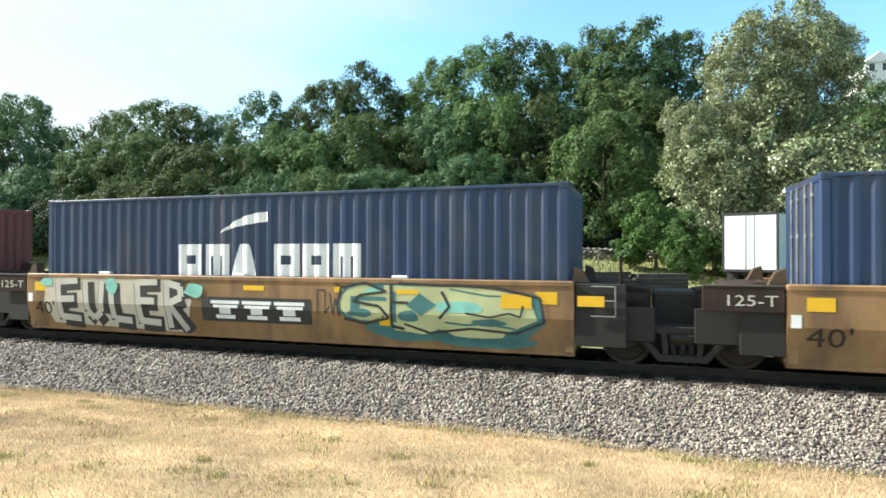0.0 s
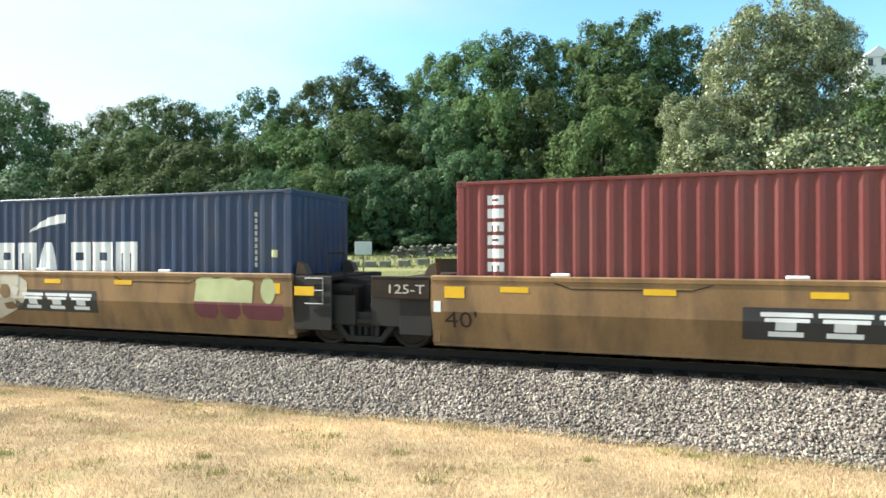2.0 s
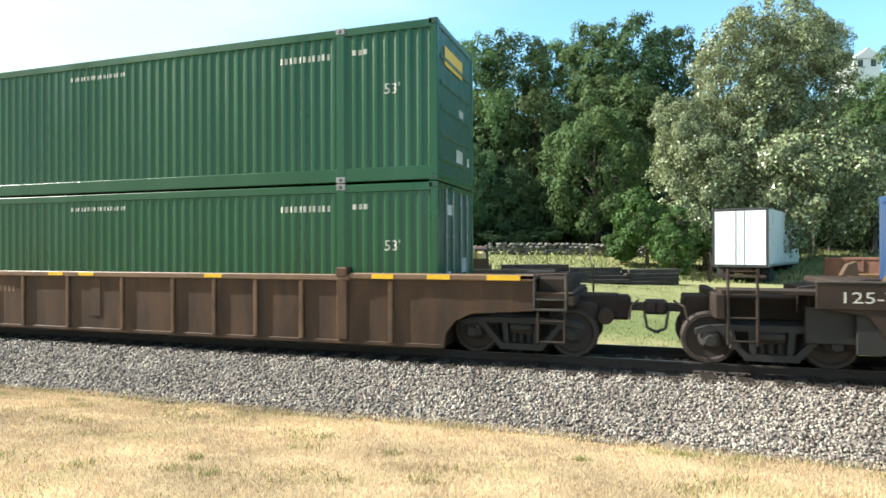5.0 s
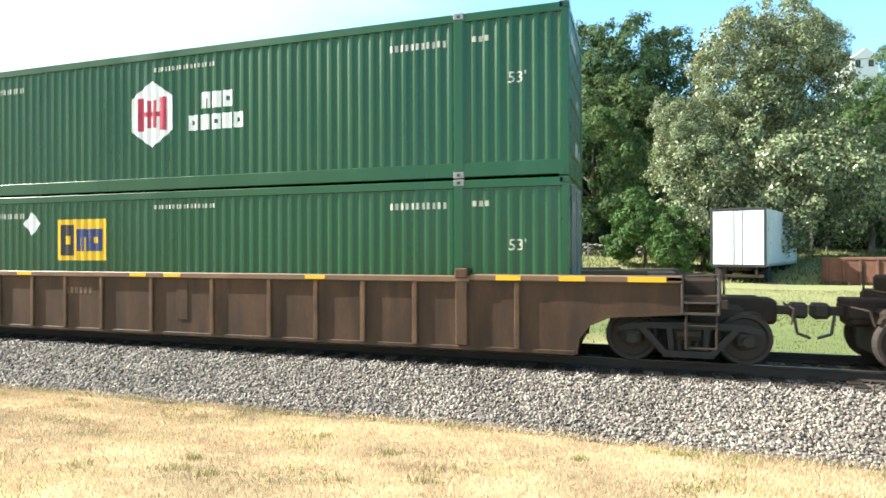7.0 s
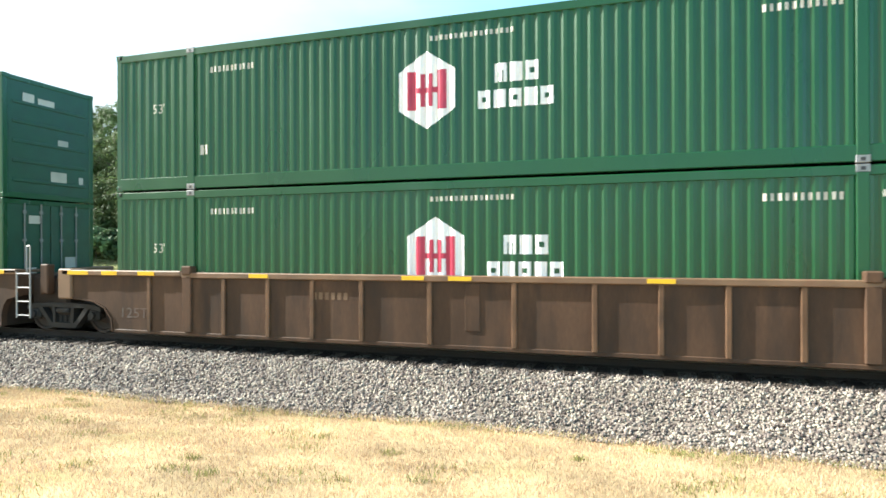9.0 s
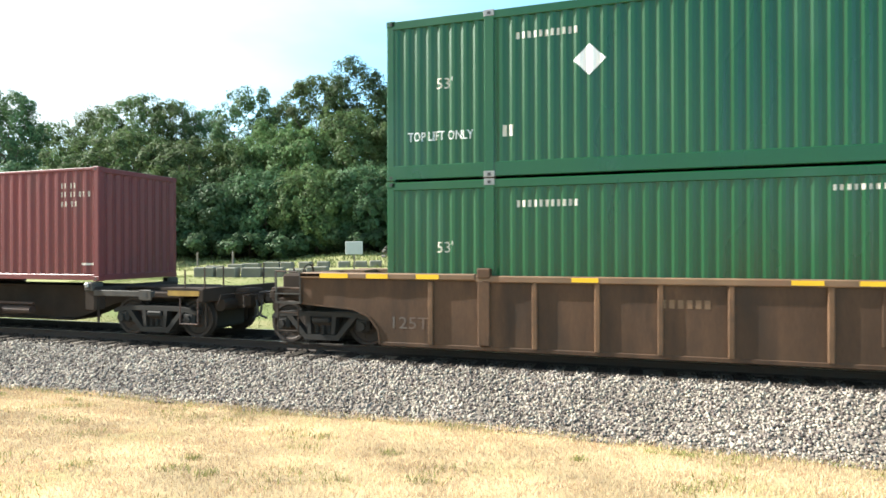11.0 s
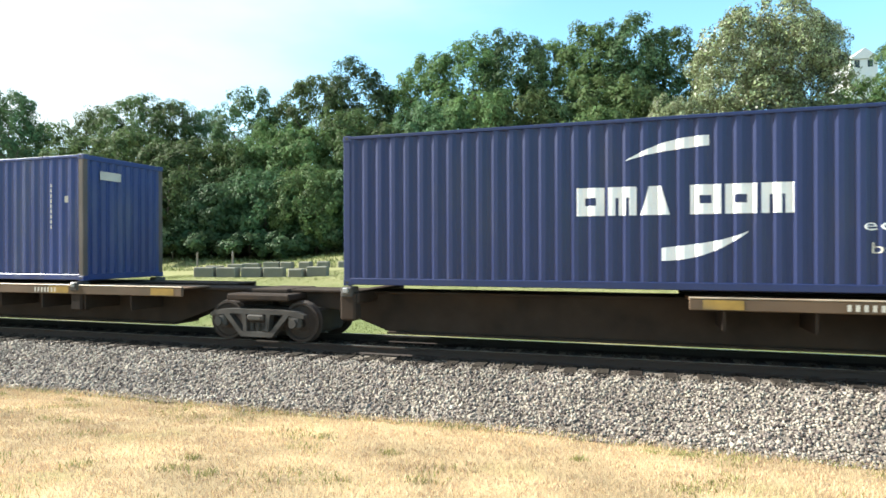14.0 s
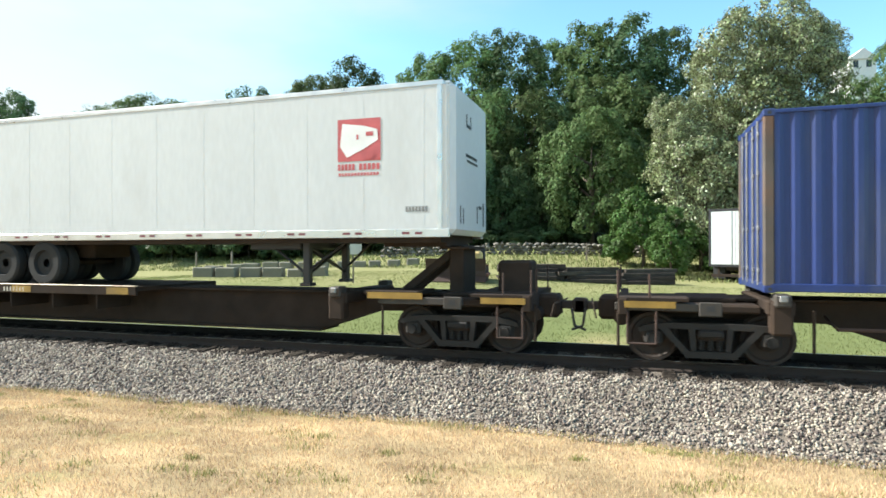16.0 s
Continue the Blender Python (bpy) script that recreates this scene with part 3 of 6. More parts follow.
def container(label, rear, length, height, floor, paint, pitch=0.282, depth=0.036, end="ribs", group="containers on the train", wide=2.438, stack_posts=False, post_paint=None):
    """Corrugated steel box; its origin is the middle of its floor. Near side at -y."""
    ob = thing("freight_container", label, "container", pose(rear + length / 2, YC, floor), group)
    h, w = length / 2, wide / 2
    pr = 0.16
    rt, rb = (0.17, 0.28) if stack_posts else (0.08, 0.15)
    side = ribs(-h + pr, h - pr, pitch, depth)
    for s in (-1, 1):
        part("side_wall", Geo().add(*folded(side, rb - 0.01, height - rt + 0.01, s * (w - 0.012), -s)), paint, ob)
        part("top_rail", Geo().box(-h + 0.1, h - 0.1, *sorted((s * w, s * (w - 0.07))), height - rt, height - 0.015, 0.012), paint, ob)
        part("bottom_rail", Geo().box(-h + 0.1, h - 0.1, *sorted((s * (w - 0.003), s * (w - 0.1))), 0.02, rb, 0.012), paint, ob)
        for e in (-1, 1):
            part("corner_post", Geo().box(*sorted((e * h - e * 0.006, e * (h - pr))), *sorted((s * (w - 0.004), s * (w - 0.14))), 0.1, height - 0.1, 0.02), post_paint or paint, ob)
            for z in (0, height - 0.118):
                g = Geo().box(*sorted((e * h, e * (h - 0.178))), *sorted((s * w, s * (w - 0.162))), z, z + 0.118, 0.012)
                c = part("corner_casting", g, paint, ob)
                part("lifting_hole", Geo().box(e * (h - 0.089) - 0.03, e * (h - 0.089) + 0.03, *sorted((s * (w + 0.002), s * (w - 0.01))), z + 0.03, z + 0.09, 0.012), "black", c)
        if stack_posts:
            for e in (-1, 1):
                x = e * 6.096
                part("stacking_post", Geo().box(x - 0.09, x + 0.09, *sorted((s * (w + 0.004), s * (w - 0.06))), 0.03, height - 0.02, 0.015), paint, ob)
                for z in (0.0, height - 0.125):
                    c = part("corner_casting", Geo().box(x - 0.10, x + 0.10, *sorted((s * (w + 0.008), s * (w - 0.1))), z, z + 0.125, 0.012), "steel", ob, "worn pale steel casting")
                    part("lifting_hole", Geo().box(x - 0.035, x + 0.035, *sorted((s * (w + 0.010), s * w)), z + 0.03, z + 0.09, 0.01), "black", c)
    # roof with shallow cross folds, floor, and the two ends
    rp = ribs(-h + 0.12, h - 0.12, 0.42, 0.018)
    g = Geo().add([(x, y, height - 0.025 - d) for x, d in rp for y in (-w + 0.03, w - 0.03)], [(2 * i, 2 * i + 2, 2 * i + 3, 2 * i + 1) for i in range(len(rp) - 1)])
    part("roof", g, paint, ob)
    part("floor", Geo().box(-h + 0.1, h - 0.1, -w + 0.09, w - 0.09, 0.03, 0.15), "under", ob)
    for e in (-1, 1):
        style = end if e > 0 else "doors"
        for za, zb in ((height - 0.13, height - 0.01), (0.01, 0.15)):
            part("end_header" if za > 1 else "end_sill", Geo().box(*sorted((e * (h - 0.01), e * (h - 0.1))), -w + 0.13, w - 0.13, za, zb, 0.012), paint, ob)
        if style == "ribs":
            ep = ribs(-w + 0.13, w - 0.13, 0.25, 0.045)
            vs = [(e * (h - 0.02 - d), y, z) for y, d in ep for z in (0.14, height - 0.12)]
            part("end_wall", Geo().add(vs, [(2 * i, 2 * i + 2, 2 * i + 3, 2 * i + 1) if e > 0 else (2 * i + 1, 2 * i + 3, 2 * i + 2, 2 * i) for i in range(len(ep) - 1)]), paint, ob)
        elif style == "panel":
            g = Geo().box(*sorted((e * (h - 0.03), e * (h - 0.08))), -w + 0.13, w - 0.13, 0.14, height - 0.12)
            part("end_wall", g, "greendoor" if paint == "green" else paint, ob)
            for i in range(5):
                z = 0.4 + i * (height - 0.6) / 5
                part("end_batten", Geo().box(*sorted((e * (h - 0.005), e * (h - 0.04))), -w + 0.25, w - 0.25, z, z + 0.09, 0.015), "greendoor" if paint == "green" else paint, ob)
        else:
            for s in (-1, 1):
                d = part("door", Geo().box(*sorted((e * (h - 0.03), e * (h - 0.075))), *sorted((s * 0.012, s * (w - 0.13))), 0.14, height - 0.12, 0.01), "greendoor" if paint == "green" else paint, ob)
                for y in (0.28, 0.72):
                    g = Geo().tube((e * (h - 0.005), s * y, 0.1), (e * (h - 0.005), s * y, height - 0.1), 0.018, 8)
                    for z in (0.3, 1.0, 1.9, height - 0.35):
                        g.box(*sorted((e * (h + 0.012), e * (h - 0.03))), s * y - 0.05, s * y + 0.05, z, z + 0.07, 0.01)
                    part("lock_rod", g, "steel", d)
    mover(ob, rear + length / 2)
    return ob, side, -(w - 0.012)


def decal(name, polys, box_, colour, label=""):
    ob, side, y = box_
    d = part(name, painted(polys, side, y), colour, ob, label)
    return tagged(d, kind="stuff") if name in ("small_writing", "number_mark", "dashed_line", "notice", "lift_notice", "length_mark", "company_mark") else d


def mark_decals(box_, colour, label, x, z, h, kinds, w=0.5, gap=0.12):
    """A row of mark blocks, each a part."""
    for k in kinds:
        if k is not None:
            decal("mark_block", mark_block(x, z, w, h, k), box_, colour, label)
        x += w * 0.55 if k is None else w + gap


def on_end(ob, name, x, rects, colour, label=""):
    """Small plates on the leading end: (y0, y1, z0, z1)."""
    g = Geo()
    for y0, y1, z0, z1 in rects:
        g.box(x + 0.002, x + 0.007, y0, y1, z0, z1)
    return tagged(part(name, g, colour, ob, label), kind="stuff" if len(rects) > 2 else "")


# ---- running gear ----
WHEEL_R = 0.42
SPINNERS = []


def bogie(parent, x, cast="truckd"):
    """A three-piece truck with two wheelsets."""
    tr = part("truck", Geo().box(-0.22, 0.22, -1.05, 1.05, 0.40, 0.62, 0.03).box(-0.5, 0.5, -0.6, 0.6, 0.22, 0.68, 0.05).box(-1.2, 1.2, 0.5, 0.62, 0.25, 0.62, 0.02).tube((0, 0, 0.6), (0, 0, 0.78), 0.2, 12), "under", parent)
    tr.matrix_basis = pose(x, 0, 0)
    part("brake_beam", Geo().box(-1.22, 1.22, -0.62, 0.48, 0.16, 0.70, 0.06), "truckd", tr, "oily brake gear between the wheels")
    for s in (-1, 1):
        y0, y1 = sorted((s * 0.93, s * 1.09))
        g = Geo()
        g.prism([(-1.12, 0.52), (-1.12, 0.60), (-0.95, 0.66), (-0.6, 0.69), (0.6, 0.69), (0.95, 0.66), (1.12, 0.60), (1.12, 0.52), (0.72, 0.59), (-0.72, 0.59)], y0, y1)
        g.prism([(-0.80, 0.60), (-0.66, 0.60), (-0.28, 0.17), (-0.38, 0.13)], y0, y1)
        g.prism([(0.80, 0.60), (0.66, 0.60), (0.28, 0.17), (0.38, 0.13)], y0, y1)
        g.prism([(-0.40, 0.12), (0.40, 0.12), (0.33, 0.23), (-0.33, 0.23)], y0, y1)
        for e in (-1, 1):
            g.prism([(e * 0.22, 0.24), (e * 0.30, 0.24), (e * 0.34, 0.6), (e * 0.24, 0.6)], y0, y1)
            g.box(e * 0.89 - 0.15, e * 0.89 + 0.15, y0, y1, 0.30, 0.58, 0.05)
        part("side_frame", g, cast, tr, "cast steel side frame")
        g = Geo()
        for dx in (-0.14, 0.0, 0.14):
            for i in range(5):
                g.tube((dx, s * 1.0, 0.25 + i * 0.045), (dx, s * 1.0, 0.275 + i * 0.045), 0.055, 8)
            g.tube((dx, s * 1.0, 0.24), (dx, s * 1.0, 0.46), 0.03, 6)
        part("spring_nest", g, cast, tr)
        part("bolster_end", Geo().box(-0.2, 0.2, *sorted((s * 0.9, s * 1.13)), 0.46, 0.58, 0.03).box(-0.14, 0.14, *sorted((s * 1.1, s * 1.14)), 0.485, 0.555), cast, tr)
        for e in (-1, 1):
            part("bearing_cap", Geo().tube((e * 0.89, s * 1.05, 0.42), (e * 0.89, s * 1.15, 0.42), 0.10, 12, 0.085), cast, tr)
    for e in (-1, 1):
        g = Geo().tube((0, -1.05, 0), (0, 1.05, 0), 0.075, 10)
        for s in (-1, 1):
            g.lathe([(0.08, s * 0.80), (0.12, s * 0.815), (0.2, s * 0.76), (0.33, s * 0.765), (0.36, s * 0.805), (0.415, s * 0.805), (0.42, s * 0.72), (0.445, s * 0.69), (0.445, s * 0.665), (0.36, s * 0.67), (0.2, s * 0.70), (0.08, s * 0.69)], n=24)
            for i in range(4):
                a = i * math.pi / 2
                g.box(0.24 * math.cos(a) - 0.03, 0.24 * math.cos(a) + 0.03, *sorted((s * 0.74, s * 0.772)), 0.24 * math.sin(a) - 0.03, 0.24 * math.sin(a) + 0.03)
        ws = part("wheelset", g, "wheelm", tr, "rusty steel wheelset")
        ws.matrix_basis = pose(e * 0.89, 0, WHEEL_R)
        SPINNERS.append((ws, e * 0.89))
    return tr


def coupler(parent, x, e):
    """Knuckle coupler at the end that points towards e."""
    part("coupler", Geo().box(*sorted((x - e * 0.9, x + e * 0.1)), -0.09, 0.09, 0.78, 0.93, 0.02).box(*sorted((x - e * 0.05, x + e * 0.22)), -0.16, 0.16, 0.72, 0.99, 0.05), "wheelm", parent)
    part("draft_casting", Geo().box(*sorted((x - e * 1.0, x - e * 0.28)), -0.3, 0.3, 0.62, 1.06, 0.06).tube((x - e * 0.7, -0.75, 0.72), (x - e * 0.7, 0.75, 0.72), 0.14, 12), "under", parent)
    part("air_hose", Geo().tube((x - e * 0.05, -0.35, 0.82), (x, -0.36, 0.5), 0.025, 7).tube((x, -0.36, 0.5), (x + e * 0.2, -0.33, 0.42), 0.025, 7), "black", parent)
    part("uncoupling_lever", Geo().tube((x - e * 0.3, -1.35, 0.75), (x - e * 0.25, -1.3, 0.98), 0.016, 6).tube((x - e * 0.25, -1.3, 0.98), (x - e * 0.15, -0.1, 0.98), 0.016, 6), "under", parent)


def ladder(parent, x, y, z0, z1, colour="chord", wide=0.42):
    g = Geo()
    for dx in (-wide / 2, wide / 2):
        g.tube((x + dx, y, z0), (x + dx, y, z1), 0.022, 6)
    for i in range(4):
        z = z0 + 0.06 + i * (z1 - z0 - 0.1) / 3
        g.tube((x - wide / 2, y, z), (x + wide / 2, y, z), 0.017, 6)
    part("ladder", g, colour, parent)


def brake_wheel(parent, x, y, z):
    g = Geo()
    for i in range(12):
        a, b = i * math.pi / 6, (i + 1) * math.pi / 6
        g.tube((x, y + 0.25 * math.cos(a), z + 0.25 * math.sin(a)), (x, y + 0.25 * math.cos(b), z + 0.25 * math.sin(b)), 0.015, 5)
    for a in (0.5, 2.6, 4.7):
        g.tube((x, y, z), (x, y + 0.25 * math.cos(a), z + 0.25 * math.sin(a)), 0.012, 5)
    part("brake_wheel", g, "under", parent)


def flat_decal(parent, name, polys, y, colour, label="", lift=0.004):
    d = part(name, painted(polys, [(-40, 0.0), (40, 0.0)], y, lift), colour, parent, label)
    return tagged(d, kind="stuff") if len(polys) > 3 else d


def folded_decal(parent, name, polys, colour, label="", lift=0.005):
    """Paint on the yellow cars' side, which leans in below the fold at z = 0.79."""
    if len(polys) > 1 and name in ("graffiti_fill", "graffiti_blot", "graffiti_dab", "number_board"):
        return [folded_decal(parent, name, [q], colour, label, lift + 0.0004 * i) for i, q in enumerate(polys)]
    g = Geo()
    for poly in polys:
        flipped = [(z, x) for x, z in poly]
        for keep_up in (True, False):
            q = clip(flipped, 0.79, keep_up)
            if len(q) > 2:
                q = [(x, z) for z, x in q]
                ar = sum(q[i][0] * q[(i + 1) % len(q)][1] - q[(i + 1) % len(q)][0] * q[i][1] for i in range(len(q)))
                if abs(ar) > 1e-6:
                    q = q if ar > 0 else q[::-1]
                    g.add([(x, -1.36 - lift + (0.135 * (0.79 - z) / 0.6 if z < 0.79 else 0), z) for x, z in q], [tuple(range(len(q)))])
    d = part(name, g, colour, parent, label)
    return tagged(d, kind="stuff") if name in ("graffiti_detail", "graffiti_outline", "graffiti_tag", "owner_mark", "number_mark", "length_mark") else d


# ---- yellow well cars with forty-foot wells ----
def well_yellow(centre, label, rear_end=False):
    ob = thing("well_car", label, "railway car", pose(centre, YC, 0), "yellow well cars")
    H, ends = 6.55, {1: 6.22, -1: 6.55}
    A, Z = -ends[-1], ends[1]
    for s in (-1, 1):
        side = [(-1.36, 1.40), (-1.36, 0.79), (-1.225, 0.19), (-1.20, 0.19), (-1.335, 0.79), (-1.335, 1.40)]
        g = Geo()
        k = len(side)
        g.add([(x, -s * y, z) for x in (A, Z) for y, z in side], [(i, (i + 1) % k, (i + 1) % k + k, i + k) for i in range(k)] + [tuple(range(k - 1, -1, -1)), tuple(range(k, 2 * k))])
        part("side_panel", g, "yellowcar", ob)
        part("top_chord", Geo().box(A, Z, *sorted((s * 1.25, s * 1.375)), 1.34, 1.445, 0.02), "yellowcar", ob)
        part("bottom_chord", Geo().box(A, Z, *sorted((s * 1.15, s * 1.235)), 0.14, 0.215, 0.015), "yellowcar", ob)
        for x in (-4.2, -0.6, 3.0):
            part("guide_block", Geo().box(x - 0.16, x + 0.16, *sorted((s * 1.235, s * 1.33)), 1.44, 1.50, 0.015), "white", ob, "pale rubbed guide block")
    for a, b in ((A, A + 0.8), (Z - 0.8, Z), (-0.3, 0.3)):
        part("floor_plate", Geo().box(a, b, -1.2, 1.2, 0.16, 0.24), "under", ob)
    for x in (-6.1, -5.0, -2.6, -0.2, 1.9, 4.6, 5.75):
        folded_decal(ob, "reflector", [rect(x - 0.25, x + 0.25, 1.16, 1.26) if abs(x) < 5.2 else rect(x - 0.19, x + 0.19, 1.04, 1.25)], "reflect", "yellow reflector patch")
    # end platforms over the trucks
    for e in (-1, 1):
        H = ends[e]
        part("end_bulkhead", Geo().box(*sorted((e * H, e * (H - 0.16))), -1.28, 1.28, 0.2, 1.34, 0.02), "yellowcar", ob)
        part("end_platform", Geo().prism([(e * H, 0.55), (e * H, 1.42), (e * (H + 0.3), 1.42), (e * (H + 1.25), 1.28), (e * (H + 1.25), 0.85), (e * (H + 0.5), 0.8)], -0.55, 0.55).box(*sorted((e * H, e * (H + 0.75))), -1.3, 1.3, 1.30, 1.40, 0.02).box(*sorted((e * (H + 0.05), e * (H + 0.65))), -1.3, -1.26, 0.95, 1.32), "under", ob)
        for y in (-1.15, 0.95):
            part("guide_post", Geo().prism([(e * (H - 0.05), 1.42), (e * (H + 0.22), 1.42), (e * (H + 0.12), 1.62), (e * (H - 0.02), 1.68)], y, y + 0.2), "tan", ob, "flared container guide")
        if e > 0:
            part("end_plate", Geo().box(H + 0.005, H + 0.85, -1.31, -1.275, 0.34, 1.40, 0.01), "truckd", ob, "grimy end plate")
            g = Geo()
            for z in (0.86, 1.12, 1.36):
                g.tube((H + 0.28, -1.345, z), (H + 0.68, -1.345, z), 0.013, 6)
            part("ladder", g.tube((H + 0.68, -1.345, 0.86), (H + 0.68, -1.345, 1.36), 0.013, 6), "steel", ob)
            folded_decal(ob, "reflector", [rect(H + 0.06, H + 0.5, 1.02, 1.2)], "reflect", lift=0.02)
            part("handrail", Geo().tube((H + 0.75, -1.25, 1.4), (H + 0.75, -1.25, 1.85), 0.017, 6).tube((H + 0.75, -1.25, 1.85), (H + 0.75, -0.6, 1.85), 0.017, 6).tube((H + 0.75, -0.6, 1.85), (H + 0.75, -0.6, 1.3), 0.017, 6), "under", ob)
        part("gangway_skirt", Geo().box(*sorted((e * (H + 0.05), e * (H + 1.2))), -0.9, 0.9, 0.62, 1.22, 0.05), "under", ob)
        part("brake_valve", Geo().box(e * (H + 0.55) - 0.2, e * (H + 0.55) + 0.2, 0.2, 0.55, 0.85, 1.25, 0.05), "under", ob)
        part("truck_shroud", Geo().box(*sorted((e * (H + 0.02), e * (H + 1.3))), -1.18, -1.14, 0.45, 1.02, 0.01).box(*sorted((e * (H + 0.1), e * (H + 1.2))), -0.9, 0.9, 0.30, 0.64, 0.04), "truckd", ob, "grimy plates over the truck")
        part("air_reservoir", Geo().tube((e * (H + 0.4), -0.8, 1.1), (e * (H + 1.1), -0.8, 1.1), 0.14, 10), "under", ob)
        part("brake_rod", Geo().tube((e * (H + 0.2), -1.0, 0.72), (e * (H + 1.2), -1.0, 0.70), 0.02, 6), "steel", ob)
    H = 6.55
    bogie(ob, -(H + 1.48) if not rear_end else -(H + 1.75))
    if rear_end:
        part("end_sill", Geo().box(-H - 3.0, -H, -0.4, 0.4, 0.7, 1.1, 0.03).box(-H - 2.6, -H - 2.45, -1.35, 1.35, 0.8, 1.2, 0.02).box(-H - 2.5, -H - 1.0, -1.3, -0.5, 1.2, 1.26).prism([(-H, 0.2), (-H, 1.42), (-H - 1.1, 1.42), (-H - 1.1, 1.0), (-H - 0.5, 0.9)], -1.34, -1.30), "under", ob)
        coupler(ob, -H - 3.3, -1)
        ladder(ob, -H - 2.2, -1.33, 0.4, 1.6, "under")
        brake_wheel(ob, -H - 2.6, -0.6, 1.6)
    mover(ob, centre)
    return ob


# ---- brown well cars with fifty-three-foot wells ----
def well_brown(centre, label, front="joint", rear="joint", truck_at=()):
    ob = thing("well_car", label, "railway car", pose(centre, YC, 0), "brown well cars")
    B = 8.15
    over = {1: 9.85 if front != "joint" else 8.68, -1: 9.85 if rear != "joint" else 9.55}
    for s in (-1, 1):
        ya, yb = sorted((s * 1.30, s * 1.335))
        arch = []
        g = Geo()
        for e in (-1, 1):
            T = over[e]
            bend = min(1.0, (T - B) / 1.4)
            arch.append([(e * B, 0.15), (e * (B + 0.04 * bend), 0.42), (e * (B + 0.22 * bend), 0.66), (e * (B + 0.55 * bend), 0.80), (e * T, 0.88), (e * T, 1.36)])
        g.prism(arch[0][::1] + arch[1][::-1], ya, yb)
        part("side_panel", g, "browncar", ob)
        part("top_chord", Geo().box(-6.3, 6.3, *sorted((s * 1.24, s * 1.395)), 1.33, 1.445, 0.015), "chord", ob, "worn tan top chord")
        for e in (-1, 1):
            T = over[e]
            bend = min(1.0, (T - B) / 1.4)
            part("end_chord", Geo().box(*sorted((e * 6.3, e * T)), *sorted((s * 1.2, s * 1.40)), 1.36, 1.475, 0.02).box(*sorted((e * (T - 0.5), e * T)), *sorted((s * 0.5, s * 1.40)), 1.40, 1.46), "chord", ob)
            part("arch_flange", Geo().prism([(e * B, 0.13), (e * (B + 0.04 * bend), 0.42), (e * (B + 0.22 * bend), 0.66), (e * (B + 0.55 * bend), 0.80), (e * T, 0.88), (e * T, 0.85), (e * (B + 0.56 * bend), 0.77), (e * (B + 0.25 * bend), 0.63), (e * (B + 0.07 * bend), 0.40), (e * (B + 0.03), 0.13)], *sorted((s * 1.22, s * 1.36))), "browncar", ob)
            part("post", Geo().box(e * 6.15 - 0.11, e * 6.15 + 0.11, *sorted((s * 1.33, s * 1.40)), 0.2, 1.36, 0.015).box(e * 6.15 - 0.12, e * 6.15 + 0.12, *sorted((s * 1.22, s * 1.42)), 1.40, 1.58, 0.02), "browncar", ob, "broad brown stacking post")
        part("bottom_chord", Geo().box(-B, B, *sorted((s * 1.22, s * 1.35)), 0.11, 0.19, 0.012), "browncar", ob)
        for x in (0.78, 2.15, 3.2, 4.2, 5.25, 7.15):
            for e in (-1, 1):
                part("rib", Geo().box(e * x - 0.045, e * x + 0.045, *sorted((s * 1.332, s * 1.385)), 0.18, 1.335, 0.012), "rubbed", ob)
        part("centre_plate", Geo().box(-0.12, 0.16, *sorted((s * 1.332, s * 1.35)), 0.45, 1.30, 0.008), "browncar", ob)
    for x in (-9.1, -8.2, -7.2, -4.4, -1.1, -0.2, 3.2, 7.0, 8.1) + ((9.3,) if front != "joint" else ()):
        w = 0.22 if abs(x) < 9 else 0.30
        flat_decal(ob, "reflector", [rect(x - w, x + w, 1.355 if abs(x) < 6.2 else 1.375, 1.43 if abs(x) < 6.2 else 1.462)], -1.395 if abs(x) < 6.2 else -1.40, "reflect", "yellow reflector strip", 0.006)
    flat_decal(ob, "stencil", bars(-3.2, 0.95, 0.8, 0.14, 6), -1.335, "chord")
    flat_decal(ob, "capacity_mark", text_polys("125T", -7.98, 0.45, 0.22, 0.78), -1.335, "postgrey", "worn stencilled capacity")
    for a, b, h in ((-B, -B + 0.9, 0.2), (B - 0.9, B, 0.2), (-0.4, 0.4, 0.2)):
        part("floor_plate", Geo().box(a, b, -1.25, 1.25, 0.13, h), "under", ob)
    for a in (-B, B - 0.1):
        part("end_bulkhead", Geo().box(a, a + 0.1, -1.28, 1.28, 0.2, 1.2), "under", ob)
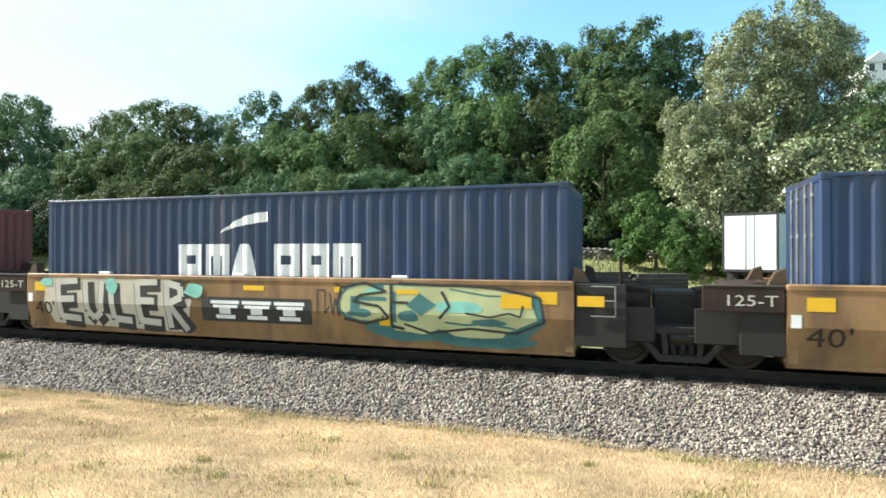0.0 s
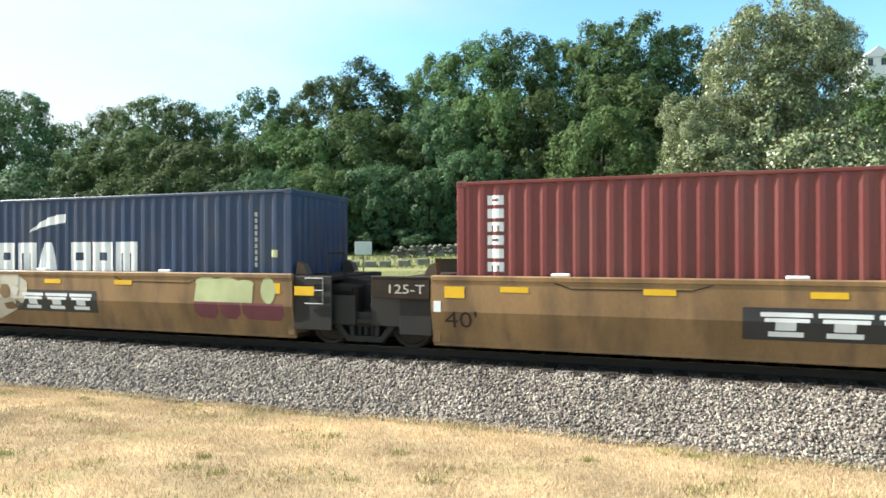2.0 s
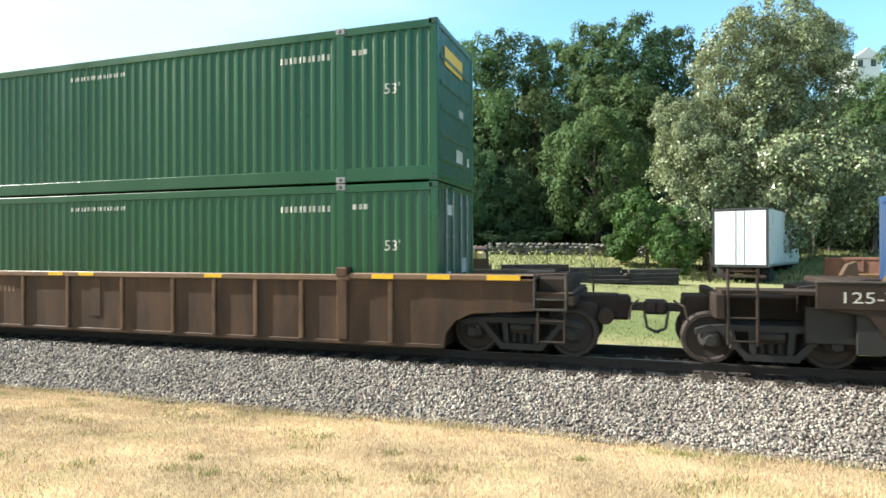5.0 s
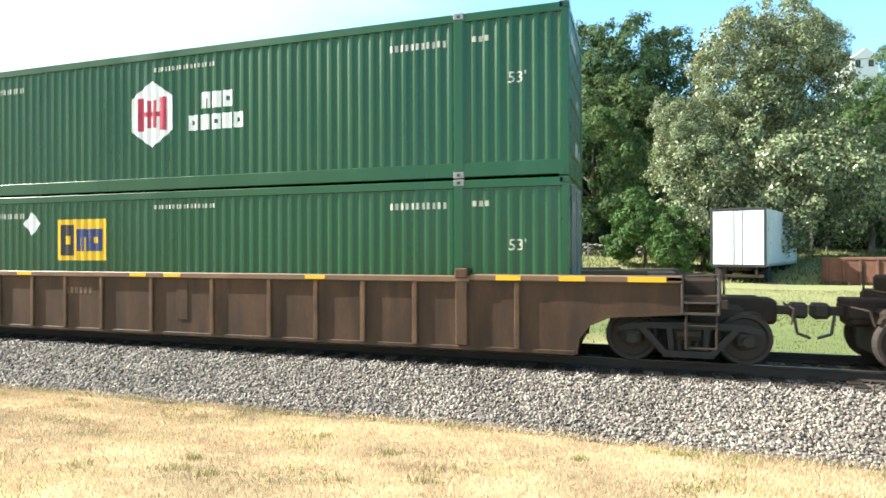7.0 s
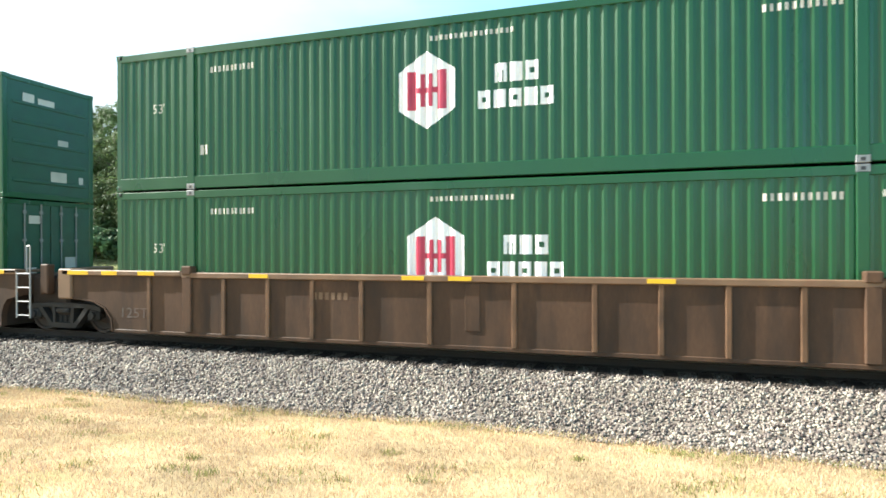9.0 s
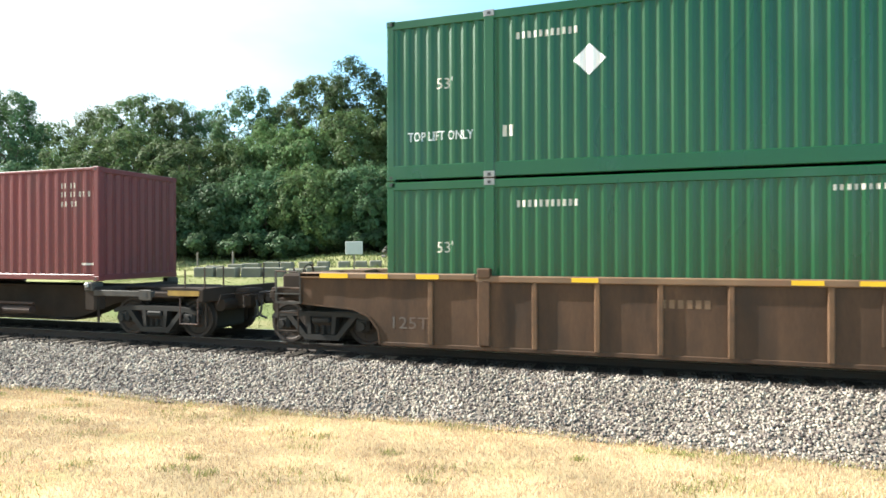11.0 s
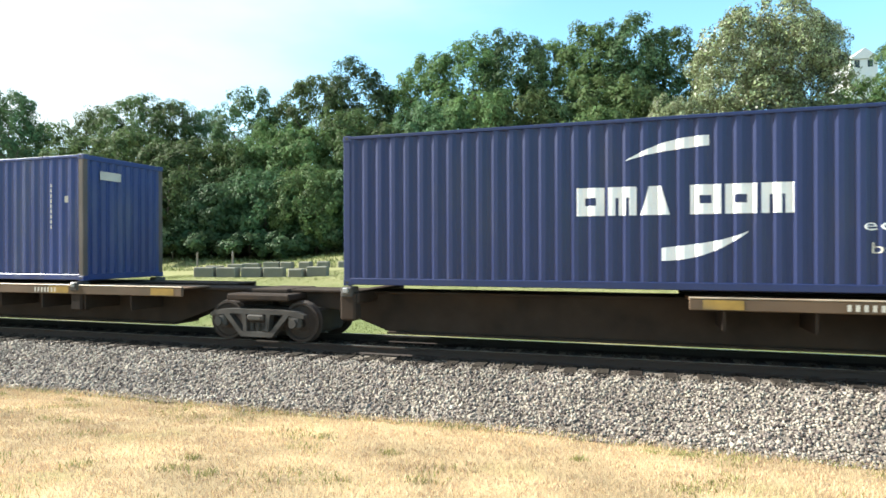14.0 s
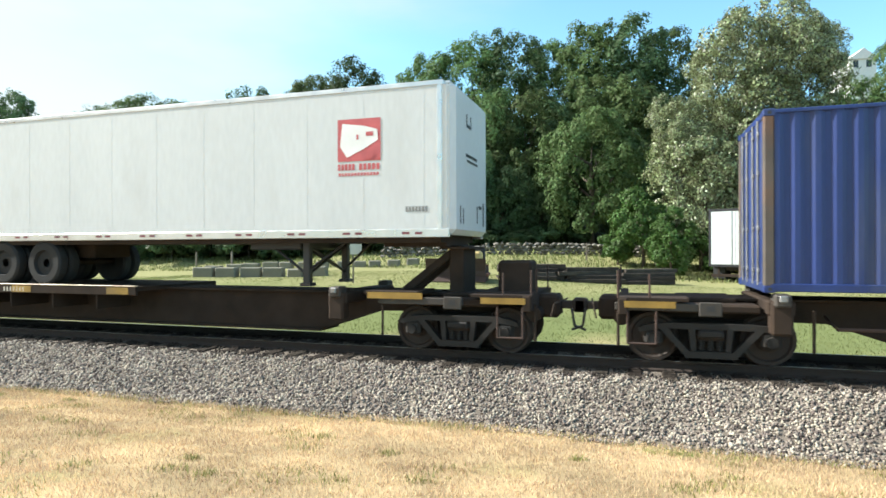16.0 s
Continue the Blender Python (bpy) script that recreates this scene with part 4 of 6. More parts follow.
    for e, kind in ((1, front), (-1, rear)):
        T = over[e]
        part("end_platform", Geo().box(*sorted((e * B, e * (T + 0.1))), -0.5, 0.5, 0.72, 1.34, 0.03).box(*sorted((e * (T - 0.12), e * T)), -1.32, 1.32, 0.86, 1.36, 0.02), "under" if kind != "joint" else "browncar", ob)
        if kind == "joint":
            if e > 0:
                ladder(ob, T + 0.23, -1.38, 0.35, 1.42, "steel")
                part("joint_housing", Geo().box(T, T + 1.15, -1.0, 1.0, 0.62, 1.32, 0.06), "under", ob, "dark articulation housing")
                part("brake_rigging", Geo().box(T + 0.1, T + 1.3, -0.85, 0.85, 0.3, 0.66, 0.05), "under", ob)
                part("grab_post", Geo().tube((T + 0.44, -1.38, 1.42), (T + 0.44, -1.38, 2.02), 0.02, 6).tube((T + 0.34, -1.38, 1.42), (T + 0.34, -1.38, 2.02), 0.02, 6).tube((T + 0.34, -1.38, 2.02), (T + 0.44, -1.38, 2.02), 0.02, 6), "steel", ob)
                part("brake_stand", Geo().box(T + 0.5, T + 0.75, -1.2, -1.0, 0.9, 1.6, 0.03), "browncar", ob)
            else:
                part("end_bracket", Geo().box(-T - 0.15, -T + 0.25, -1.4, -0.9, 0.82, 1.5, 0.03), "chord", ob)
        else:
            xo = e * (T + 0.55)
            part("end_sill", Geo().box(*sorted((e * T, e * (T + 1.35))), -0.32, 0.32, 0.74, 1.08, 0.03).box(*sorted((xo, xo + e * 0.12)), -1.4, 1.4, 0.95, 1.12, 0.02).box(*sorted((e * T, xo)), -1.38, -0.6, 1.08, 1.13), "under", ob)
            part("handrail", Geo().tube((xo, -1.38, 1.1), (xo, -1.38, 1.5), 0.018, 6), "oldrust", ob)
            part("handrail", Geo().tube((xo, -1.38, 1.5), (e * (T + 0.05), -1.38, 1.48), 0.018, 6), "oldrust", ob)
            part("handrail", Geo().tube((xo, -0.7, 1.1), (xo, -0.7, 1.55), 0.018, 6), "oldrust", ob)
            part("handrail", Geo().tube((xo + e * 0.3, 0.6, 1.0), (xo + e * 0.3, 0.6, 1.6), 0.02, 6), "oldrust", ob)
            part("grab_frame", Geo().tube((xo - e * 0.02, -1.385, 0.87), (xo - e * 0.02, -1.385, 1.5), 0.02, 6).tube((xo - e * 0.56, -1.385, 0.87), (xo - e * 0.56, -1.385, 1.5), 0.02, 6).box(*sorted((xo, xo - e * 0.58)), -1.40, -1.36, 0.86, 0.90).box(*sorted((xo, xo - e * 0.58)), -1.40, -1.36, 1.04, 1.07), "truckm", ob, "worn pale grab frame")
            part("end_casing", Geo().box(*sorted((e * T, xo)), -1.15, 1.15, 0.9, 1.44, 0.05), "under", ob, "grimy casing over the end")
            part("step_ladder", Geo().tube((xo - e * 0.05, -1.36, 0.3), (xo - e * 0.05, -1.36, 1.1), 0.02, 6).tube((xo - e * 0.5, -1.36, 0.3), (xo - e * 0.5, -1.36, 1.1), 0.02, 6).tube((xo - e * 0.05, -1.36, 0.32), (xo - e * 0.5, -1.36, 0.32), 0.018, 6).tube((xo - e * 0.05, -1.36, 0.68), (xo - e * 0.5, -1.36, 0.68), 0.018, 6), "under", ob)
            coupler(ob, e * (T + (1.85 if e > 0 else 1.6)), e)
            part("crossover_platform", Geo().box(*sorted((e * T, xo + e * 0.1)), -1.36, 1.36, 1.13, 1.17, 0.01), "browncar", ob)
            part("draft_box", Geo().box(*sorted((e * (T + 0.1), e * (T + 1.0))), -0.7, 0.7, 0.6, 0.95, 0.06), "under", ob)
            if e < 0:
                brake_wheel(ob, xo, -0.1, 1.35)
            part("brake_cylinder", Geo().tube((e * (T + 0.05), 0.2, 1.2), (e * (T + 0.5), 0.2, 1.2), 0.16, 12).box(*sorted((e * (T - 0.2), e * (T + 0.5))), -0.5, -0.2, 1.1, 1.3, 0.03), "under", ob)
    for x in truck_at:
        bogie(ob, x)
    mover(ob, centre)
    return ob


# ---- spine cars ----
def spine(front, rear, deck, label, trucks, ends=(False, False), rods=None, bolsters=(), edge="tan"):
    """A narrow centre-beam unit from rear to front; deck: stretch of the side walkway."""
    c = (front + rear) / 2
    ob = thing("spine_car", label, "railway car", pose(c, YC, 0), "spine cars")
    f, r = front - c, rear - c
    fa, fb = (3.3, 4.6) if ends[0] else (1.35, 2.55)
    ra, rb = (3.3, 4.6) if ends[1] else (1.35, 2.55)
    part("centre_beam", Geo().prism([(r, 0.72), (r, 1.04), (f, 1.04), (f, 0.72), (f - fa, 0.66), (f - fb, 0.24), (r + rb, 0.24), (r + ra, 0.66)], -0.32, 0.32), "under", ob, "grimy dark fish-belly beam")
    part("beam_flange", Geo().box(r, f, -0.48, 0.48, 1.02, 1.07, 0.01).box(r + rb, f - fb, -0.42, 0.42, 0.20, 0.25, 0.01), "under", ob)
    a, b = deck[0] - c, deck[1] - c
    part("walkway_edge", Geo().box(a, b, -1.33, -1.25, 0.93, 1.12, 0.012), edge, ob, "side sill with worn paint")
    part("walkway_lip", Geo().box(a, b, -1.335, -1.25, 1.118, 1.142, 0.006), "wornlip", ob, "pale rubbed edge")
    part("walkway_top", Geo().box(a, b, -1.32, -0.4, 1.085, 1.115), "chord" if edge == "tan" else edge, ob)
    part("walkway_edge", Geo().box(a, b, 1.25, 1.33, 0.93, 1.12, 0.012), "tan", ob)
    part("walkway_top", Geo().box(a, b, 0.4, 1.32, 1.085, 1.115), "under", ob)
    for i in range(int((b - a) / 1.3)):
        x = a + 0.5 + i * 1.3
        part("walkway_bracket", Geo().prism([(x, 0.6), (x + 0.05, 0.6), (x + 0.05, 1.08), (x, 1.08)], -1.25, 1.25), "under", ob)
    for x in bolsters:
        x -= c
        part("bolster", Geo().box(x - 0.2, x + 0.2, -1.22, 1.22, 0.86, 1.10, 0.03).box(x - 0.16, x + 0.16, -1.3, -1.0, 0.55, 1.1, 0.04), "under", ob)
        for y in (-1.36, 1.0):
            part("container_pedestal", Geo().box(x - 0.12, x + 0.12, y, y + 0.34, 1.0, 1.205, 0.03), "truckm", ob, "scuffed container pedestal")
        part("pedestal_lock", Geo().box(x - 0.06, x + 0.06, -1.40, -1.36, 1.08, 1.19, 0.02), "steel", ob, "pale latch")
    n = int((b - a) / 2.6)
    for i in range(n + 1):
        x = a + 0.5 + i * (b - a - 1.0) / max(1, n)
        flat_decal(ob, "reflector", [rect(x - 0.3, x + 0.3, 0.95, 1.10)], -1.33, "oldreflect", "faded yellow reflector strip", 0.005)
    flat_decal(ob, "stencil", bars(a + 2.2, 0.97, 1.2, 0.10, 11, 0.5) + bars(a + 5.6, 0.97, 0.7, 0.10, 7, 0.5), -1.33, "silver", "", 0.005)
    if rods:
        x = rods - c
        part("brake_rod", Geo().tube((x - 1.3, -1.05, 0.66), (x + 1.3, -1.05, 0.66), 0.03, 7).tube((x - 1.3, -1.05, 0.66), (x - 1.3, -0.4, 0.8), 0.02, 6).box(x - 0.35, x + 0.25, -1.15, -0.75, 0.38, 0.62, 0.04).tube((x + 0.3, -1.0, 0.5), (x + 1.2, -1.0, 0.5), 0.09, 10), "oldrust", ob, "rusty brake rod and cylinder")
    for x in trucks:
        x -= c
        bogie(ob, x, "truckm" if abs(x) > 5 and not (ends[0] and x > 0) and not (ends[1] and x < 0) else "truckd")
        part("side_bearing_deck", Geo().box(x - 0.75, x + 0.75, -1.05, 1.05, 0.86, 1.0, 0.03).box(x - 0.45, x + 0.45, -0.6, 0.6, 1.0, 1.08, 0.02), "under", ob)
        if not ((ends[0] and x > 0) or (ends[1] and x < 0)):
            continue
        part("side_channel", Geo().box(x - 1.5, x + 0.15, -1.30, -1.22, 0.90, 1.03, 0.012), "truckm", ob, "dusty side channel")
        part("channel_bracket", Geo().box(x - 0.2, x + 0.14, -1.335, -1.30, 0.83, 1.06, 0.015), "truckm", ob)
        part("bracket_hole", Geo().box(x - 0.09, x + 0.03, -1.338, -1.334, 0.91, 1.0), "black", ob)
        part("sill_step", Geo().tube((x - 1.45, -1.2, 0.3), (x - 1.45, -1.2, 0.95), 0.025, 6).tube((x + 1.45, -1.2, 0.3), (x + 1.45, -1.2, 0.95), 0.025, 6), "under", ob)
    for e, on in ((1, ends[0]), (-1, ends[1])):
        if on:
            x = f if e > 0 else r
            part("end_sill", Geo().box(*sorted((x, x - e * 0.15)), -1.35, 1.35, 0.82, 1.1, 0.02).box(*sorted((x, x - e * 1.1)), -1.33, -0.4, 1.06, 1.11), "under", ob)
            part("handrail", Geo().tube((x, -1.3, 1.1), (x, -1.3, 1.55), 0.018, 6), "oldrust", ob)
            part("handrail", Geo().tube((x, -0.7, 1.1), (x, -0.7, 1.55), 0.018, 6), "oldrust", ob)
            part("handrail", Geo().tube((x - e * 0.5, -1.3, 1.1), (x - e * 0.5, -1.3, 1.5), 0.018, 6), "oldrust", ob)
            part("handrail", Geo().tube((x, 0.8, 1.1), (x, 0.8, 1.6), 0.018, 6), "oldrust", ob)
            part("stirrup", Geo().tube((x - e * 0.15, -1.33, 0.35), (x - e * 0.15, -1.33, 0.9), 0.018, 6).tube((x - e * 0.6, -1.33, 0.35), (x - e * 0.6, -1.33, 0.9), 0.018, 6).tube((x - e * 0.15, -1.33, 0.36), (x - e * 0.6, -1.33, 0.36), 0.018, 6), "oldrust", ob)
            flat_decal(ob, "reflector", [rect(*sorted((x - e * 0.9, x - e * 0.1)), 0.95, 1.06)], -1.35, "oldreflect", "", 0.005)
            coupler(ob, x + e * 0.65, e)
    mover(ob, c)
    return ob


w0 = well_yellow(8.58, "weathered yellow well car carrying a blue container")
w1 = well_yellow(-7.40, "weathered yellow well car with block graffiti tags")
w2 = well_yellow(-23.25, "clean weathered yellow well car under a red container")
w3 = well_yellow(-38.95, "weathered yellow well car with pale faded graffiti")
w4 = well_yellow(-54.84, "brownish yellow well car carrying two short containers", rear_end=True)
b5 = well_brown(-76.7, "brown well car with double-stacked green containers", "coupled", "coupled", (9.55, -9.65))
b6 = well_brown(-100.35, "brown well car with ribbed sides and green containers", "coupled", "joint", (9.95, -9.80))
b7 = well_brown(-120.08, "brown articulated well car with ribbed sides", "joint", "joint", (-9.90,))
b8 = well_brown(-139.75, "brown well car at the end of its set", "joint", "coupled", (-9.55,))
s1 = spine(-151.9, -171.0, (-169.66, -160.3), "dark spine car with tan walkway under maroon container", (-153.4, -171.15), (True, False), -158.3, (-155.0, -166.85))
s2 = spine(-171.2, -189.8, (-181.6, -172.9), "dark spine car with tan walkway under navy container", (-189.9,), (False, False), None, (-175.75, -187.7))
s3 = spine(-190.0, -208.75, (-201.3, -191.56), "dark spine car with tan walkway under blue container", (-207.3,), (False, True), -204.2, (-194.5, -206.3))
s4 = spine(-210.2, -229.5, (-228.3, -218.8), "dark spine car carrying a white road trailer", (-211.6, -229.4), (True, False), None, (-214.0,), "under")

flat_decal(s2, "car_notice", text_polys("ALL PURPOSE SPINE CAR", 2.45, 0.965, 0.11, 1.95), -1.33, "wornlip", "worn stencilled notice", 0.008)

c0 = container("blue corrugated shipping container in a well car", 2.5, 12.192, 2.896, 0.27, "blue")
c1 = container("faded blue corrugated shipping container with white mark", -13.47, 12.192, 2.896, 0.27, "blue")
c2 = container("red oxide corrugated shipping container, sun-faded", -29.35, 12.192, 2.896, 0.27, "red")
c3 = container("faded blue shipping container with white swoosh mark", -45.02, 12.192, 2.896, 0.27, "blue")
c4 = container("short bright-blue shipping container with pale streaks", -60.95, 6.058, 2.591, 0.27, "steel_blue", end="doors")
c5 = container("short blue shipping container with white mark", -54.78, 6.058, 2.591, 0.27, "blue")
GREEN = []
for rear, lo, up in ((-84.8, "doors", "panel"), (-108.45, "doors", "panel"), (-128.2, "panel", "panel"), (-147.8, "doors", "panel")):
    GREEN.append((container("lower green domestic container in a brown well car", rear, 16.154, 2.945, 0.24, "green", 0.222, 0.026, lo, "green containers", 2.55, True),
                  container("upper green domestic container stacked on another", rear, 16.154, 3.0, 3.20, "green", 0.222, 0.026, up, "green containers", 2.55, True)))
cg = container("maroon shipping container with white side placard", -167.02, 12.192, 2.591, 1.22, "maroon")
cn = container("navy shipping container with white swoosh mark", -187.83, 12.192, 2.896, 1.22, "navy")
ca = container("worn blue shipping container with large white mark", -206.55, 12.192, 2.896, 1.22, "apl", post_paint="postgrey")


# ---- paint, marks and graffiti on the train ----
def ellipse(x, z, rx, rz, n=14, wob=0.0, seed=0):
    rng = random.Random(seed)
    return [(x + rx * (1 + rng.uniform(-wob, wob)) * math.cos(6.28318 * i / n), z + rz * (1 + rng.uniform(-wob, wob)) * math.sin(6.28318 * i / n)) for i in range(n)]


def stroke(pts, w):
    """A painted line of convex pieces."""
    out = []
    for (xa, za), (xb, zb) in zip(pts, pts[1:]):
        d = math.hypot(xb - xa, zb - za) or 1
        nx, nz = -(zb - za) / d * w / 2, (xb - xa) / d * w / 2
        out.append([(xa + nx, za + nz), (xa - nx, za - nz), (xb - nx, zb - nz), (xb + nx, zb + nz)])
    return out


def owner_panel(car, x0, x1, z0=0.50, z1=1.01):
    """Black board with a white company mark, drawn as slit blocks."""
    folded_decal(car, "owner_board", [rect(x0, x1, z0, z1)], "black", "black painted board", 0.006)
    w = (x1 - x0) / 3.6
    blocks = []
    for i in range(3):
        a = x0 + 0.25 + i * w * 1.05
        blocks += [rect(a, a + w * 0.95, z1 - 0.14, z1 - 0.07), rect(a + 0.06, a + w * 0.9, z1 - 0.22, z1 - 0.16), rect(a + w * 0.28, a + w * 0.66, z0 + 0.16, z1 - 0.22), rect(a + w * 0.15, a + w * 0.8, z0 + 0.06, z0 + 0.14)]
    folded_decal(car, "owner_mark", blocks, "white", "white block mark", 0.010)


# first graffiti car
folded_decal(w1, "graffiti_fill", [[(-5.75, 0.30), (-1.95, 0.22), (-1.75, 0.9), (-2.1, 1.37), (-5.9, 1.36), (-6.0, 0.7)]], "fade", "worn pale spray-paint fill", 0.006)
TAG = (
    ((-5.55, 1.28), (-5.5, 0.42), None, (-5.55, 1.26), (-4.95, 1.30), None, (-5.5, 0.86), (-5.05, 0.88), None, (-5.5, 0.46), (-4.92, 0.42)),
    ((-4.72, 1.30), (-4.68, 0.62), (-4.5, 0.44), (-4.28, 0.60), (-4.22, 1.30)),
    ((-3.98, 1.28), (-3.92, 0.46), (-3.42, 0.42)),
    ((-3.22, 1.30), (-3.16, 0.40), None, (-3.2, 1.28), (-2.66, 1.30), None, (-3.2, 0.88), (-2.74, 0.88), None, (-3.2, 0.44), (-2.62, 0.40)),
    ((-2.42, 1.32), (-2.36, 0.30), None, (-2.42, 1.28), (-2.05, 1.20), (-2.02, 0.98), (-2.36, 0.84), (-1.92, 0.26)),
)


def tag_strokes(letter, w, dx=0.0, dz=0.0):
    out, run = [], []
    for p in letter + (None,):
        if p is None:
            out += stroke([(x + dx, z + dz) for x, z in run], w)
            run = []
        else:
            run.append(p)
    return out


for letter in TAG:
    folded_decal(w1, "graffiti_shadow", tag_strokes(letter, 0.36, 0.09, -0.04), "black", "black spray-paint shadow", 0.009)
    folded_decal(w1, "graffiti_letter", tag_strokes(letter, 0.15), "silver", "silver block graffiti", 0.012)
folded_decal(w1, "graffiti_dab", [ellipse(-1.68, 1.13, 0.26, 0.15, 9, 0.2, 1), ellipse(-3.95, 1.2, 0.16, 0.2, 9, 0.2, 2), ellipse(-5.9, 1.25, 0.2, 0.1, 9, 0.2, 3)], "aqua", "aqua spray dabs", 0.014)
owner_panel(w1, -1.5, 1.14)
folded_decal(w1, "graffiti_tag", stroke([(1.28, 0.72), (1.28, 1.2), (1.45, 1.2), (1.45, 0.74), (1.55, 0.9)], 0.03) + stroke([(1.55, 1.15), (1.62, 0.72), (1.68, 1.05), (1.75, 0.7), (1.82, 1.15)], 0.03), "black", "thin dark tag", 0.008)
folded_decal(w1, "graffiti_shadow", [ellipse(2.3, 0.98, 0.62, 0.42, 14, 0.06, 4), [(2.3, 0.45), (5.2, 0.26), (5.75, 0.7), (5.6, 1.2), (2.4, 1.38)], ellipse(3.2, 0.42, 0.7, 0.16, 10, 0.2, 5), ellipse(4.6, 0.36, 0.9, 0.16, 12, 0.2, 6)], "teal", "dark teal outline spray", 0.006)
folded_decal(w1, "graffiti_fill", [ellipse(2.3, 0.98, 0.54, 0.34, 14, 0.05, 4), [(2.7, 0.60), (4.9, 0.44), (5.6, 0.75), (5.45, 1.16), (4.6, 1.30), (2.7, 1.32)], ellipse(3.3, 0.56, 0.5, 0.13, 10, 0.2, 7), ellipse(4.5, 0.5, 0.6, 0.13, 10, 0.2, 8)], "lime", "pale lime bubble graffiti", 0.009)
folded_decal(w1, "graffiti_detail", [rect(2.05, 2.75, 1.02, 1.10), rect(2.0, 2.2, 0.8, 1.1), [(3.15, 0.95), (3.42, 1.18), (3.75, 0.97), (3.45, 0.76)], rect(2.86, 2.95, 0.62, 1.2)] + stroke([(3.9, 0.66), (4.3, 0.62), (4.7, 0.66), (5.2, 0.58)], 0.04) + stroke([(4.0, 1.27), (4.7, 1.16), (5.5, 1.16)], 0.03), "teal", "dark outline strokes", 0.012)
folded_decal(w1, "graffiti_dab", [rect(2.95, 3.4, 1.16, 1.24), rect(4.95, 5.5, 0.95, 1.2), rect(2.6, 2.85, 0.55, 0.7)], "reflect", "yellow spray dabs", 0.014)
folded_decal(w1, "graffiti_dab", [ellipse(4.15, 0.94, 0.5, 0.12, 10, 0.2, 9), ellipse(2.5, 1.2, 0.2, 0.07, 8, 0.2, 10)], "aqua", "aqua spray fill", 0.013)
folded_decal(w1, "graffiti_outline", stroke([(1.72, 0.9), (1.8, 1.25), (2.3, 1.36), (2.75, 1.2), (2.2, 1.12), (2.05, 1.0), (2.6, 0.92), (2.8, 0.7), (2.3, 0.58), (1.85, 0.66)], 0.05) + stroke([(2.85, 1.34), (2.85, 0.55), (3.1, 0.5)], 0.06) + stroke([(2.85, 1.0), (3.2, 1.0)], 0.05) + stroke([(3.0, 1.36), (4.2, 1.33), (4.9, 1.3), (5.65, 1.14), (5.72, 0.72), (5.2, 0.5), (4.4, 0.56), (3.6, 0.45), (3.1, 0.6)], 0.045) + stroke([(3.85, 1.22), (4.0, 0.95), (3.8, 0.72)], 0.05) + stroke([(4.3, 0.84), (4.75, 0.78), (5.1, 0.86), (5.3, 0.80), (5.35, 1.0)], 0.035), "black", "black spray outlines", 0.016)
folded_decal(w1, "graffiti_blot", [ellipse(3.2, 0.74, 0.2, 0.12, 10, 0.25, 41), ellipse(4.7, 0.68, 0.35, 0.07, 10, 0.25, 42), ellipse(2.2, 0.78, 0.3, 0.08, 10, 0.2, 43)], "teal", "dark teal blots", 0.015)
# second and third
owner_panel(w2, -1.38, 1.31)
rng_ = random.Random(12)
folded_decal(w3, "graffiti_fill", [[(-5.8, 0.34), (-2.0, 0.28), (-1.2, 0.6), (-1.3, 1.36), (-5.8, 1.36)], ellipse(-1.3, 1.0, 0.3, 0.3, 10, 0.2, 11)], "fade", "faded pale spray-paint fill", 0.006)
folded_decal(w3, "graffiti_blot", [ellipse(rng_.uniform(-5.5, -1.3), rng_.uniform(0.45, 1.25), rng_.uniform(0.06, 0.28), rng_.uniform(0.05, 0.2), 9, 0.35, i) for i in range(14)], "silver", "", 0.010)
owner_panel(w3, -1.41, 1.14, 0.5, 1.0)
folded_decal(w3, "graffiti_fill", [[(3.83, 0.84), (5.28, 0.84), (5.3, 1.2), (4.9, 1.3), (4.1, 1.34), (3.9, 1.3)], ellipse(4.15, 1.26, 0.28, 0.1, 12, 0.05, 21), ellipse(4.65, 1.27, 0.26, 0.09, 12, 0.05, 22), ellipse(5.1, 1.22, 0.22, 0.09, 12, 0.05, 23)], "lime", "pale green spray patch with a scalloped top", 0.006)
folded_decal(w3, "graffiti_fill", [ellipse(5.66, 1.1, 0.17, 0.27, 14, 0.05, 26)], "lime", "pale green spray patch", 0.006)
for xa, xb in ((3.83, 4.43), (4.48, 4.98), (5.03, 6.02)):
    folded_decal(w3, "graffiti_block", [[(xa, 0.84), (xa, 0.62), (xa + 0.12, 0.50), (xb - 0.12, 0.48), (xb, 0.60), (xb, 0.83)]], "violet", "dull maroon spray block", 0.008)
folded_decal(w3, "graffiti_blot", [ellipse(x, z, rx, rz, 12, 0.25, 50 + i) for i, (x, z, rx, rz) in enumerate(((-5.6, 1.1, 0.24, 0.3), (-2.1, 1.15, 0.2, 0.24), (-1.75, 0.95, 0.16, 0.2), (-4.4, 0.62, 0.1, 0.14), (-3.6, 0.8, 0.07, 0.16), (-2.5, 0.6, 0.22, 0.12), (-1.6, 0.6, 0.2, 0.1), (-3.0, 1.2, 0.12, 0.06)))], "yellowcar", "bare paint between the spray", 0.013)
